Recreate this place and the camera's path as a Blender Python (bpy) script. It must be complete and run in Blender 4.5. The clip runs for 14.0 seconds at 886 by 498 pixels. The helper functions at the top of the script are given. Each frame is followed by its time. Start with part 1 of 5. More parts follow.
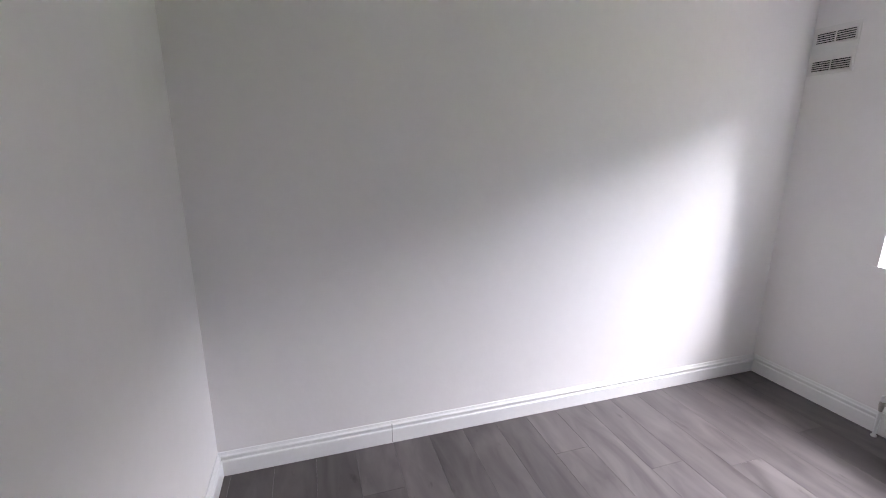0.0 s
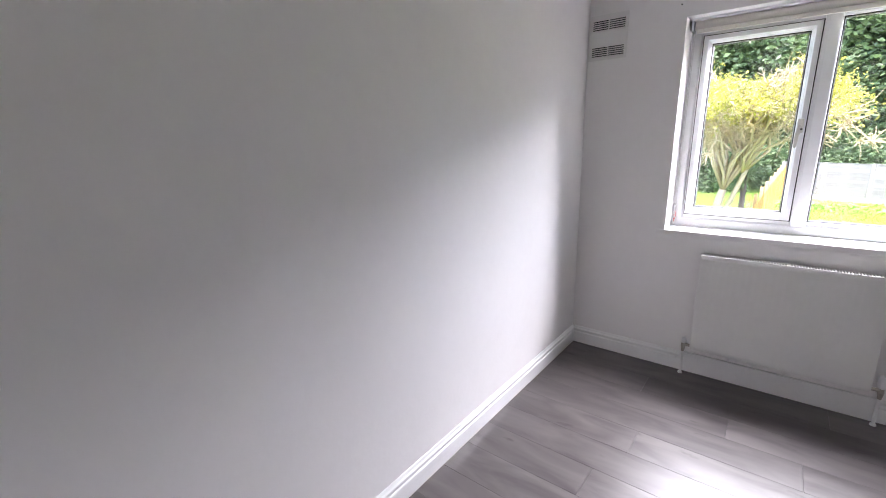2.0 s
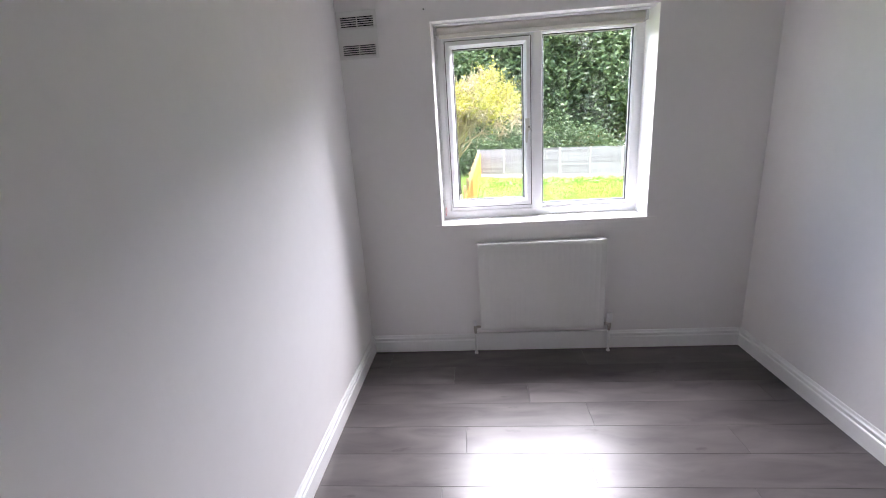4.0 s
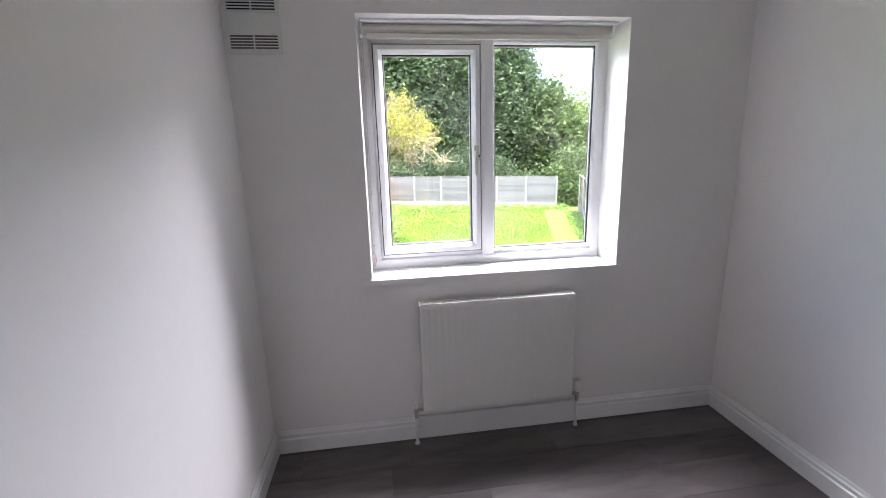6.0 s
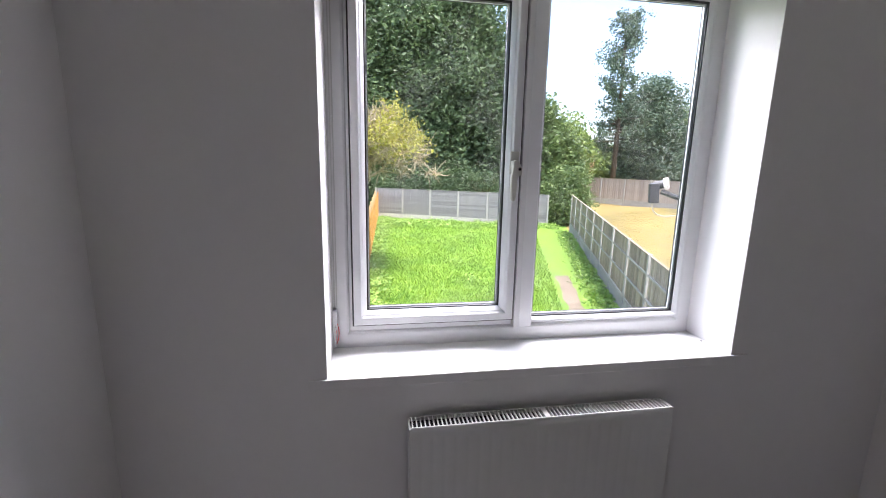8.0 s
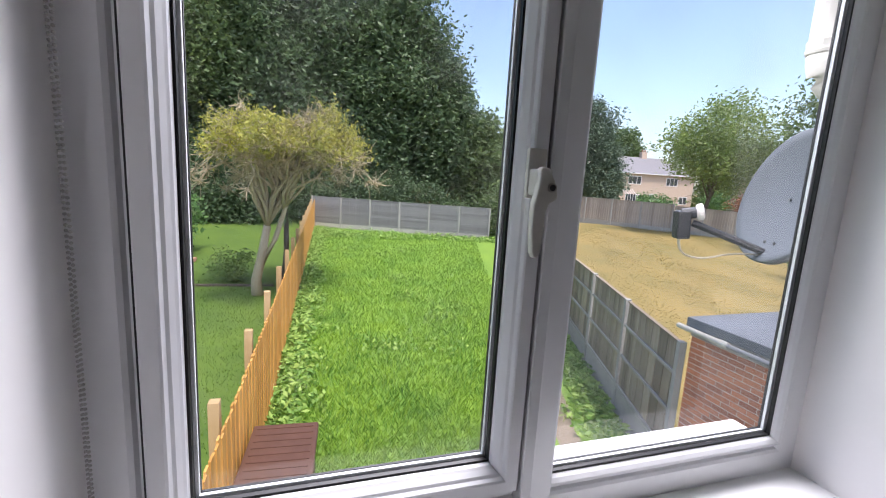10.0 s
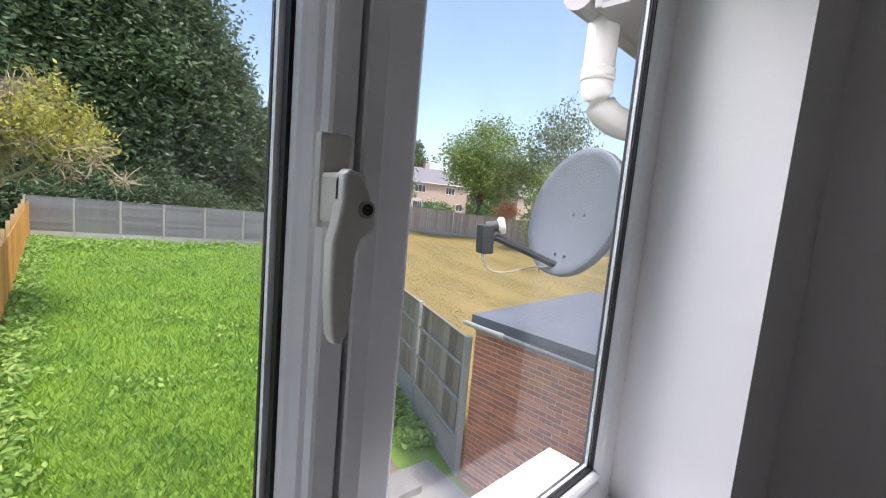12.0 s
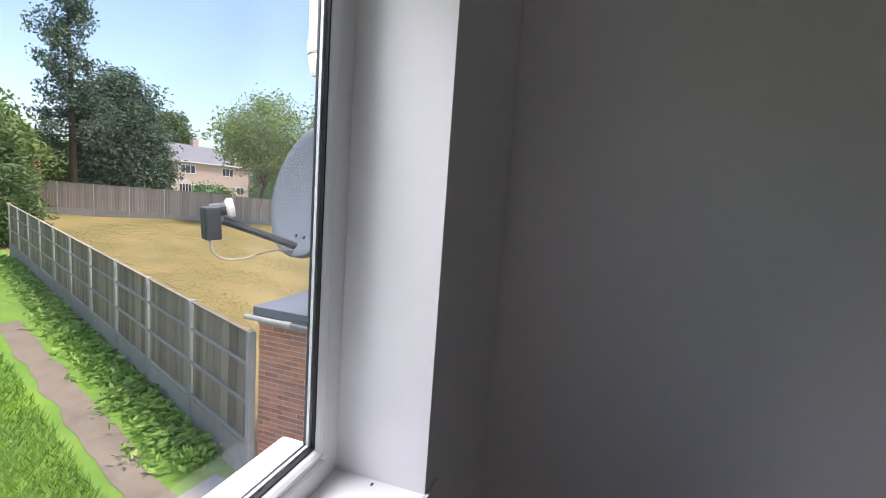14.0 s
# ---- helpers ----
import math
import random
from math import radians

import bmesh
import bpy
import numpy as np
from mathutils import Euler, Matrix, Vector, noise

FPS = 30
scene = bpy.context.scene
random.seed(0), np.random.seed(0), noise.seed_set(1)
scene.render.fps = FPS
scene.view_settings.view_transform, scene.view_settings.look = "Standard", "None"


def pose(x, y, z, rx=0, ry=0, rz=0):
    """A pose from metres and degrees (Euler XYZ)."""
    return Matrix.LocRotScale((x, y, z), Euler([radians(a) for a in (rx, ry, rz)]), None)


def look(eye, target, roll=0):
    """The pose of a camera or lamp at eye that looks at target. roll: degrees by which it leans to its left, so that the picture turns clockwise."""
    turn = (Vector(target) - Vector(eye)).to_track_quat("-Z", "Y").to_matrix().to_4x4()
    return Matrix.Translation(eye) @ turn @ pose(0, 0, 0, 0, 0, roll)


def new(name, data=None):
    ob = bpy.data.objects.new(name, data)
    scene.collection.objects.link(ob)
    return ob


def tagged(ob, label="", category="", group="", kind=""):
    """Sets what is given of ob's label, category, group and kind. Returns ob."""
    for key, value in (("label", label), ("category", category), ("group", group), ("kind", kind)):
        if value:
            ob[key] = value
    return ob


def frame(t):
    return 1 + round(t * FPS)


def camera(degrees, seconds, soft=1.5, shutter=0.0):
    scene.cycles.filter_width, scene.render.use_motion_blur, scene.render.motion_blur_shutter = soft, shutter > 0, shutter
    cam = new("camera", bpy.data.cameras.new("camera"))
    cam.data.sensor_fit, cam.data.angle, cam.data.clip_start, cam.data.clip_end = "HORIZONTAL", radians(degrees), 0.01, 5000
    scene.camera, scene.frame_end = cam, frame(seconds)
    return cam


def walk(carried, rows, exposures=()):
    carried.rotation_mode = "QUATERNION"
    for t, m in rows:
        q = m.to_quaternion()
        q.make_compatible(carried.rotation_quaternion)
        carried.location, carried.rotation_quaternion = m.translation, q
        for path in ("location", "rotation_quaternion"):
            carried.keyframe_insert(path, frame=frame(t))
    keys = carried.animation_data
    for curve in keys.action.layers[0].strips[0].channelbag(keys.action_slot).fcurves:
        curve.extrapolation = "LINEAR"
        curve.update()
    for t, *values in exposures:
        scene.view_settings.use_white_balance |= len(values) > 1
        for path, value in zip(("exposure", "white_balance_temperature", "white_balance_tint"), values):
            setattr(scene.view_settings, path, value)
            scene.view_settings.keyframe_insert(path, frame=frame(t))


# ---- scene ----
cam = camera(92.2, 14.0, soft=1.0)
PATH = [
    (0, (1.945, -2.877, 1.511), (0.089, -2.295, 1.044), 0.2),
    (0.5, (1.569, -3.011, 1.402), (-0.15, -2.078, 0.983), -2.3),
    (1, (1.353, -2.958, 1.396), (-0.241, -1.83, 0.968), -1.6),
    (1.5, (1.264, -2.874, 1.443), (-0.207, -1.6, 0.98), -1.9),
    (2, (1.074, -2.878, 1.45), (-0.132, -1.359, 0.963), -1.3),
    (2.5, (0.892, -2.892, 1.454), (0.074, -1.137, 0.955), -3.2),
    (3, (0.837, -2.875, 1.462), (0.202, -1.049, 0.95), -2.3),
    (3.5, (0.784, -2.804, 1.463), (0.379, -0.916, 0.941), -2.0),
    (3.7, (0.78, -2.762, 1.488), (0.478, -0.86, 0.949), -2.8),
    (6, (0.622, -2.036, 1.495), (0.885, -0.103, 1.055), -1.6),
    (6.5, (0.671, -1.843, 1.497), (0.938, 0.094, 1.077), -0.3),
    (7, (0.66, -1.633, 1.49), (0.926, 0.307, 1.082), 0.2),
    (9.5, (0.752, -0.473, 1.475), (1.278, 1.427, 1.139), 2.9),
    (10, (0.804, -0.37, 1.477), (1.407, 1.51, 1.155), 3.3),
    (10.5, (0.856, -0.28, 1.489), (1.544, 1.574, 1.192), 3.6),
    (11, (0.914, -0.214, 1.481), (1.655, 1.621, 1.193), 3.7),
    (11.5, (0.937, -0.163, 1.491), (1.945, 1.544, 1.229), 4.9),
    (12, (0.944, -0.112, 1.486), (2.348, 1.294, 1.257), 5.1),
    (12.5, (0.912, -0.112, 1.484), (2.515, 1.061, 1.259), 4.7),
    (13, (0.902, -0.138, 1.479), (2.66, 0.787, 1.249), 4.6),
    (13.5, (0.945, -0.19, 1.482), (2.77, 0.593, 1.25), 4.2),
    (14, (1.062, -0.245, 1.491), (2.953, 0.362, 1.255), 4.1),
]
walk(cam, [(t, look(eye, target, roll)) for t, eye, target, roll in PATH], [(0, 3.5, 6500, 15), (1, 3.4, 6500, 15), (3, 3.15, 6500, 15), (6, 2.8, 6500, 15), (7.2, 2.6, 6500, 15), (9.5, 1.12, 6500, 15), (14, 1.1, 6500, 14)])

# strengths of sky, sun and the added fill lamp; the dish and the waste pipe outside
SKY, SUN, LAMP = 0.15, 2.0, 60.0
DISH_C, DISH_N, DISH_R, LNB_P = (2.29, 0.60, 1.475), (-0.86, 0.45, 0.22), (0.245, 0.215), (2.08, 0.785, 1.412)
PX, PY, PZ, PR = 2.30, 0.60, 1.915, 0.050

# ---- world and light ----
world = bpy.data.worlds.new("world")
scene.world = world
world.use_nodes = True
wn, wl = world.node_tree.nodes, world.node_tree.links
sky = wn.new("ShaderNodeTexSky")
sky.sky_type, sky.sun_disc = "NISHITA", False
sky.sun_elevation, sky.sun_rotation = radians(66), radians(155)
sky.air_density, sky.dust_density, sky.ozone_density = 1.0, 2.0, 1.3
wl.new(sky.outputs["Color"], wn["Background"].inputs["Color"])
wn["Background"].inputs["Strength"].default_value = SKY
sun = new("sun", bpy.data.lights.new("sun", "SUN"))
sun.data.energy, sun.data.angle, sun.data.color = SUN, radians(9), (1.0, 0.95, 0.86)
sun.matrix_world = look((4, -12, 30), (0, 0, 0))
# unseen area lamp added outside above the window, standing in for sky light indoors
fill_lamp = new("window_fill", bpy.data.lights.new("window_fill", "AREA"))
fill_lamp.data.shape, fill_lamp.data.size, fill_lamp.data.size_y = "RECTANGLE", 1.8, 1.2
fill_lamp.data.energy, fill_lamp.data.color = LAMP, (0.95, 0.94, 1.0)
fill_lamp.data.spread = radians(150)
fill_lamp.matrix_world = look((1.50, 1.15, 2.85), (1.08, -1.70, 0.95))


# ---- materials ----
def mat(name, base, rough=0.6, metal=0.0, vary=0.12, scale=8.0, bump=0.0, bscale=60.0, coords="Object", stretch=(1, 1, 1), base2=None, island=0.0, perobj=0.0, trans=0.0, spec=0.5):
    """Principled surface with two scales of colour variation and a fine relief."""
    m = bpy.data.materials.new(name)
    m.use_nodes = True
    nt = m.node_tree
    n, l = nt.nodes, nt.links
    p = n["Principled BSDF"]
    p.inputs["Roughness"].default_value, p.inputs["Metallic"].default_value = rough, metal
    p.inputs["Specular IOR Level"].default_value = spec
    tc = n.new("ShaderNodeTexCoord")
    mp = n.new("ShaderNodeMapping")
    mp.inputs["Scale"].default_value = stretch
    l.new(tc.outputs[coords], mp.inputs["Vector"])
    big, fine = n.new("ShaderNodeTexNoise"), n.new("ShaderNodeTexNoise")
    big.inputs["Scale"].default_value, fine.inputs["Scale"].default_value = scale, scale * 7
    big.inputs["Detail"].default_value, fine.inputs["Detail"].default_value = 5, 3
    l.new(mp.outputs[0], big.inputs["Vector"])
    l.new(mp.outputs[0], fine.inputs["Vector"])
    add = n.new("ShaderNodeMath")
    add.operation = "MULTIPLY_ADD"
    add.inputs[1].default_value = 0.4
    l.new(fine.outputs["Fac"], add.inputs[0])
    half = n.new("ShaderNodeMath")
    half.operation = "MULTIPLY"
    half.inputs[1].default_value = 0.6
    l.new(big.outputs["Fac"], half.inputs[0])
    l.new(half.outputs[0], add.inputs[2])
    last = add.outputs[0]
    for amount, node, out in ((island, "ShaderNodeNewGeometry", "Random Per Island"), (perobj, "ShaderNodeObjectInfo", "Random")):
        if amount:
            r = n.new(node)
            k = n.new("ShaderNodeMath")
            k.operation = "MULTIPLY_ADD"
            k.inputs[1].default_value = amount
            l.new(r.outputs[out], k.inputs[0])
            s = n.new("ShaderNodeMath")
            s.operation = "SUBTRACT"
            s.inputs[1].default_value = amount / 2
            l.new(last, s.inputs[0])
            l.new(s.outputs[0], k.inputs[2])
            last = k.outputs[0]
    ramp = n.new("ShaderNodeValToRGB")
    lo = base2 or tuple(c * (1 - vary) for c in base)
    hi = base if base2 else tuple(min(1, c * (1 + vary)) for c in base)
    ramp.color_ramp.elements[0].color, ramp.color_ramp.elements[1].color = (*lo, 1), (*hi, 1)
    ramp.color_ramp.elements[0].position, ramp.color_ramp.elements[1].position = 0.3, 0.7
    l.new(last, ramp.inputs[0])
    l.new(ramp.outputs[0], p.inputs["Base Color"])
    if bump:
        bn, b = n.new("ShaderNodeTexNoise"), n.new("ShaderNodeBump")
        bn.inputs["Scale"].default_value, bn.inputs["Detail"].default_value = bscale, 4
        l.new(mp.outputs[0], bn.inputs["Vector"])
        b.inputs["Strength"].default_value, b.inputs["Distance"].default_value = bump, 0.01
        l.new(bn.outputs["Fac"], b.inputs["Height"])
        l.new(b.outputs[0], p.inputs["Normal"])
    if trans:
        t, a, o = n.new("ShaderNodeBsdfTranslucent"), n.new("ShaderNodeMixShader"), n["Material Output"]
        l.new(ramp.outputs[0], t.inputs["Color"])
        a.inputs[0].default_value = trans
        l.new(p.outputs[0], a.inputs[1])
        l.new(t.outputs[0], a.inputs[2])
        l.new(a.outputs[0], o.inputs["Surface"])
    return m


def glass_mat(name, grime):
    """Thin clear pane: lets light straight through, with a mirror gloss and a faint film of dirt."""
    m = bpy.data.materials.new(name)
    m.use_nodes = True
    n, l = m.node_tree.nodes, m.node_tree.links
    n.remove(n["Principled BSDF"])
    tr, gl, df = n.new("ShaderNodeBsdfTransparent"), n.new("ShaderNodeBsdfGlossy"), n.new("ShaderNodeBsdfDiffuse")
    gl.inputs["Roughness"].default_value = 0.02
    df.inputs["Color"].default_value = (0.8, 0.8, 0.8, 1)
    lw, a, b = n.new("ShaderNodeLayerWeight"), n.new("ShaderNodeMixShader"), n.new("ShaderNodeMixShader")
    lw.inputs["Blend"].default_value = 0.5
    pw, fr = n.new("ShaderNodeMath"), n.new("ShaderNodeMath")
    pw.operation, fr.operation = "POWER", "MULTIPLY_ADD"
    pw.inputs[1].default_value, fr.inputs[1].default_value, fr.inputs[2].default_value = 4.0, 0.8, 0.025
    l.new(lw.outputs["Facing"], pw.inputs[0])
    l.new(pw.outputs[0], fr.inputs[0])
    tc, tn, rp = n.new("ShaderNodeTexCoord"), n.new("ShaderNodeTexNoise"), n.new("ShaderNodeMapRange")
    tn.inputs["Scale"].default_value, tn.inputs["Detail"].default_value = 6, 6
    l.new(tc.outputs["Object"], tn.inputs["Vector"])
    l.new(tn.outputs["Fac"], rp.inputs["Value"])
    rp.inputs["From Min"].default_value, rp.inputs["From Max"].default_value = 0.45, 0.8
    rp.inputs["To Max"].default_value = grime
    l.new(rp.outputs[0], a.inputs[0])
    l.new(tr.outputs[0], a.inputs[1])
    l.new(df.outputs[0], a.inputs[2])
    l.new(fr.outputs[0], b.inputs[0])
    l.new(a.outputs[0], b.inputs[1])
    l.new(gl.outputs[0], b.inputs[2])
    l.new(b.outputs[0], n["Material Output"].inputs["Surface"])
    return m


def wood_floor_mat():
    """Grey laminate: grain along x, knots, a slight shift from plank to plank, satin gloss."""
    m = bpy.data.materials.new("grey_laminate")
    m.use_nodes = True
    n, l = m.node_tree.nodes, m.node_tree.links
    p = n["Principled BSDF"]
    tc, oi, mp = n.new("ShaderNodeTexCoord"), n.new("ShaderNodeObjectInfo"), n.new("ShaderNodeMapping")
    mp.inputs["Scale"].default_value = (1.1, 4.2, 1)
    off = n.new("ShaderNodeVectorMath")
    off.operation = "MULTIPLY_ADD"
    l.new(oi.outputs["Random"], off.inputs[0])
    off.inputs[1].default_value = (37, 19, 11)
    l.new(tc.outputs["Object"], off.inputs[2])
    l.new(off.outputs[0], mp.inputs["Vector"])
    grain = n.new("ShaderNodeTexNoise")
    grain.inputs["Scale"].default_value, grain.inputs["Detail"].default_value, grain.inputs["Distortion"].default_value = 2.4, 7, 0.7
    l.new(mp.outputs[0], grain.inputs["Vector"])
    ramp = n.new("ShaderNodeValToRGB")
    e = ramp.color_ramp.elements
    e[0].position, e[0].color = 0.28, (0.062, 0.054, 0.054, 1)
    e[1].position, e[1].color = 0.76, (0.145, 0.128, 0.125, 1)
    mid = ramp.color_ramp.elements.new(0.48)
    mid.color = (0.100, 0.088, 0.087, 1)
    l.new(grain.outputs["Fac"], ramp.inputs[0])
    knot = n.new("ShaderNodeTexNoise")
    knot.inputs["Scale"].default_value, knot.inputs["Detail"].default_value = 9.0, 6
    mk = n.new("ShaderNodeMapping")
    mk.inputs["Scale"].default_value = (0.8, 1.7, 1)
    l.new(off.outputs[0], mk.inputs["Vector"])
    l.new(mk.outputs[0], knot.inputs["Vector"])
    kr = n.new("ShaderNodeValToRGB")
    kr.color_ramp.elements[0].position, kr.color_ramp.elements[0].color = 0.66, (1, 1, 1, 1)
    kr.color_ramp.elements[1].position, kr.color_ramp.elements[1].color = 0.76, (0.5, 0.48, 0.47, 1)
    l.new(knot.outputs["Fac"], kr.inputs[0])
    mx = n.new("ShaderNodeMixRGB")
    mx.blend_type = "MULTIPLY"
    mx.inputs[0].default_value = 1
    l.new(ramp.outputs[0], mx.inputs[1])
    l.new(kr.outputs[0], mx.inputs[2])
    tone, mr = n.new("ShaderNodeMixRGB"), n.new("ShaderNodeMapRange")
    mr.inputs["To Min"].default_value, mr.inputs["To Max"].default_value = 0.82, 1.12
    l.new(oi.outputs["Random"], mr.inputs["Value"])
    tone.blend_type = "MULTIPLY"
    tone.inputs[0].default_value = 1
    l.new(mx.outputs[0], tone.inputs[1])
    l.new(mr.outputs[0], tone.inputs[2])
    l.new(tone.outputs[0], p.inputs["Base Color"])
    rr = n.new("ShaderNodeMapRange")
    rr.inputs["To Min"].default_value, rr.inputs["To Max"].default_value = 0.25, 0.42
    l.new(grain.outputs["Fac"], rr.inputs["Value"])
    l.new(rr.outputs[0], p.inputs["Roughness"])
    b = n.new("ShaderNodeBump")
    b.inputs["Strength"].default_value, b.inputs["Distance"].default_value = 0.25, 0.002
    l.new(grain.outputs["Fac"], b.inputs["Height"])
    l.new(b.outputs[0], p.inputs["Normal"])
    return m


M_WALL = mat("wall_paint", (0.85, 0.83, 0.82), 0.75, vary=0.02, scale=2.5, bump=0.05, bscale=45)
M_CEIL = mat("ceiling_paint", (0.84, 0.84, 0.83), 0.85, vary=0.02, scale=2, bump=0.03, bscale=60)
M_GLOSSW = mat("white_gloss_paint", (0.83, 0.83, 0.82), 0.28, vary=0.03, scale=6, bump=0.03, bscale=30)
M_UPVC = mat("white_upvc", (0.80, 0.80, 0.81), 0.3, vary=0.025, scale=5, bump=0.01, bscale=40)
M_RAD = mat("radiator_enamel", (0.78, 0.775, 0.75), 0.35, vary=0.03, scale=4, bump=0.02, bscale=25)
M_DARK = mat("dark_gap", (0.02, 0.02, 0.02), 0.8, vary=0.2)
M_GASKET = mat("black_rubber", (0.012, 0.012, 0.013), 0.5, vary=0.2)
M_SPACER = mat("spacer_aluminium", (0.68, 0.69, 0.70), 0.4, metal=0.2, vary=0.05, scale=30)
M_HANDLE = mat("cream_handle", (0.62, 0.60, 0.54), 0.4, vary=0.05, scale=30)
M_CHROME = mat("worn_brass_chrome", (0.45, 0.42, 0.38), 0.3, metal=0.9, vary=0.2, scale=40)
M_BLIND = mat("cream_blind_fabric", (0.74, 0.71, 0.65), 0.7, vary=0.04, scale=20, bump=0.1, bscale=300)
M_CHAIN = mat("white_chain_plastic", (0.46, 0.45, 0.43), 0.35, vary=0.05, scale=30)
M_RED = mat("red_print", (0.6, 0.05, 0.05), 0.5, vary=0.1)
M_CLEAR = mat("cloudy_plastic", (0.7, 0.7, 0.72), 0.2, vary=0.05)
M_VENT = mat("painted_vent", (0.78, 0.765, 0.75), 0.6, vary=0.03, scale=10)
M_GLASS = glass_mat("window_glass", 0.10)
M_FLOOR = wood_floor_mat()

M_GRASS = mat("lawn_grass", (0.24, 0.38, 0.05), 0.8, scale=0.8, base2=(0.12, 0.25, 0.035), bump=0.8, bscale=14)
M_BLADE2 = mat("mown_grass_blades", (0.20, 0.31, 0.03), 0.6, scale=0.8, base2=(0.08, 0.165, 0.02), island=0.5, trans=0.35)
M_BLADE = mat("grass_blades", (0.30, 0.47, 0.05), 0.6, scale=0.8, base2=(0.10, 0.235, 0.03), island=0.5, trans=0.35)
M_GRASS2 = mat("neighbour_lawn", (0.12, 0.20, 0.022), 0.85, scale=0.7, base2=(0.055, 0.115, 0.014), bump=0.6, bscale=18)
M_DRY = mat("dry_field_grass", (0.38, 0.27, 0.10), 0.9, scale=0.45, base2=(0.15, 0.14, 0.045), bump=0.9, bscale=14, stretch=(1, 0.5, 1))
M_DRYB = mat("dry_grass_blades", (0.52, 0.38, 0.15), 0.8, scale=0.35, base2=(0.26, 0.235, 0.075), island=0.25, trans=0.3)
M_SOIL = mat("path_soil", (0.33, 0.265, 0.205), 0.95, scale=2.2, base2=(0.17, 0.14, 0.105), bump=0.8, bscale=20)
M_CONC = mat("old_concrete", (0.40, 0.39, 0.37), 0.9, scale=2.5, base2=(0.23, 0.22, 0.21), bump=0.5, bscale=35)
M_WEED = mat("weed_leaves", (0.40, 0.56, 0.14), 0.6, scale=2, base2=(0.18, 0.34, 0.07), island=0.6, trans=0.3)
M_ORANGE = mat("new_fence_timber", (0.72, 0.38, 0.10), 0.75, scale=3, base2=(0.48, 0.23, 0.05), stretch=(9, 9, 0.8), perobj=0.4, bump=0.2, bscale=40)
M_POSTW = mat("sawn_post_timber", (0.62, 0.42, 0.22), 0.8, scale=4, base2=(0.45, 0.28, 0.13), stretch=(6, 6, 1), perobj=0.3, bump=0.2, bscale=40)
M_GREYW = mat("weathered_fence_timber", (0.46, 0.38, 0.30), 0.9, scale=3, base2=(0.20, 0.165, 0.13), stretch=(10, 10, 0.8), perobj=0.35, bump=0.3, bscale=50)
M_GREYF = mat("silver_fence_timber", (0.31, 0.295, 0.30), 0.9, scale=2, base2=(0.18, 0.17, 0.175), stretch=(2, 2, 6), perobj=0.3, bump=0.2, bscale=40)
M_BROWNF = mat("brown_fence_timber", (0.50, 0.42, 0.36), 0.9, scale=1.5, base2=(0.34, 0.28, 0.24), stretch=(3, 3, 1), perobj=0.4, bump=0.2, bscale=30)
M_CPOST = mat("concrete_post", (0.50, 0.48, 0.44), 0.9, scale=5, base2=(0.34, 0.32, 0.30), perobj=0.2, bump=0.3, bscale=60)
M_BRICK = mat("red_brick", (0.60, 0.23, 0.12), 0.85, scale=9, base2=(0.36, 0.13, 0.075), perobj=0.7, bump=0.15, bscale=70)
M_BRICKI = mat("red_brick_rest", (0.60, 0.23, 0.12), 0.85, scale=9, base2=(0.36, 0.13, 0.075), island=0.7, bump=0.15, bscale=70)
M_MORTAR = mat("mortar", (0.78, 0.72, 0.63), 0.95, scale=12, vary=0.15, bump=0.3, bscale=90)
M_FELT = mat("grey_roof_felt", (0.15, 0.165, 0.19), 0.85, scale=1.5, vary=0.2, bump=0.08, bscale=120)
M_PVCP = mat("pale_pvc_pipe", (0.48, 0.465, 0.43), 0.4, scale=6, vary=0.06)
M_GREYP = mat("grey_pvc_pipe", (0.22, 0.23, 0.25), 0.45, scale=6, vary=0.08)
M_SOFFIT = mat("dark_gutter", (0.16, 0.15, 0.15), 0.5, scale=6, vary=0.1)
M_DISH = mat("grey_dish_enamel", (0.085, 0.098, 0.112), 0.6, scale=5, vary=0.06)
M_LNB = mat("dark_grey_plastic", (0.025, 0.027, 0.03), 0.5, scale=20, vary=0.15)
M_LNBW = mat("pale_lnb_cap", (0.62, 0.58, 0.54), 0.4, scale=20, vary=0.06)
M_CABLE = mat("pale_cable", (0.52, 0.46, 0.38), 0.5, scale=20, vary=0.08)
M_SHED = mat("red_brown_shed_timber", (0.36, 0.10, 0.035), 0.75, scale=3, base2=(0.24, 0.062, 0.025), stretch=(1, 1, 8), perobj=0.2, bump=0.2, bscale=40)
M_SHEDR = mat("shed_roof_felt", (0.055, 0.05, 0.055), 0.9, scale=6, vary=0.3, bump=0.3, bscale=80)
M_BOX = mat("brown_plastic", (0.115, 0.055, 0.038), 0.5, scale=5, vary=0.12)
M_STEEL = mat("galvanised_steel", (0.55, 0.56, 0.58), 0.4, metal=0.7, scale=15, vary=0.1)
M_BARK = mat("bark", (0.16, 0.125, 0.095), 0.95, scale=5, base2=(0.07, 0.055, 0.042), stretch=(3, 3, 0.7), bump=0.8, bscale=20)
M_BARKP = mat("pale_bark", (0.52, 0.44, 0.30), 0.9, scale=6, base2=(0.30, 0.24, 0.16), stretch=(3, 3, 0.7), bump=0.6, bscale=25)
M_LDARK = mat("dark_tree_leaves", (0.17, 0.25, 0.12), 0.5, scale=0.35, base2=(0.06, 0.10, 0.05), island=0.5, trans=0.35)
M_LMID = mat("mid_tree_leaves", (0.18, 0.25, 0.09), 0.55, scale=0.8, base2=(0.10, 0.16, 0.06), island=0.5, trans=0.35)
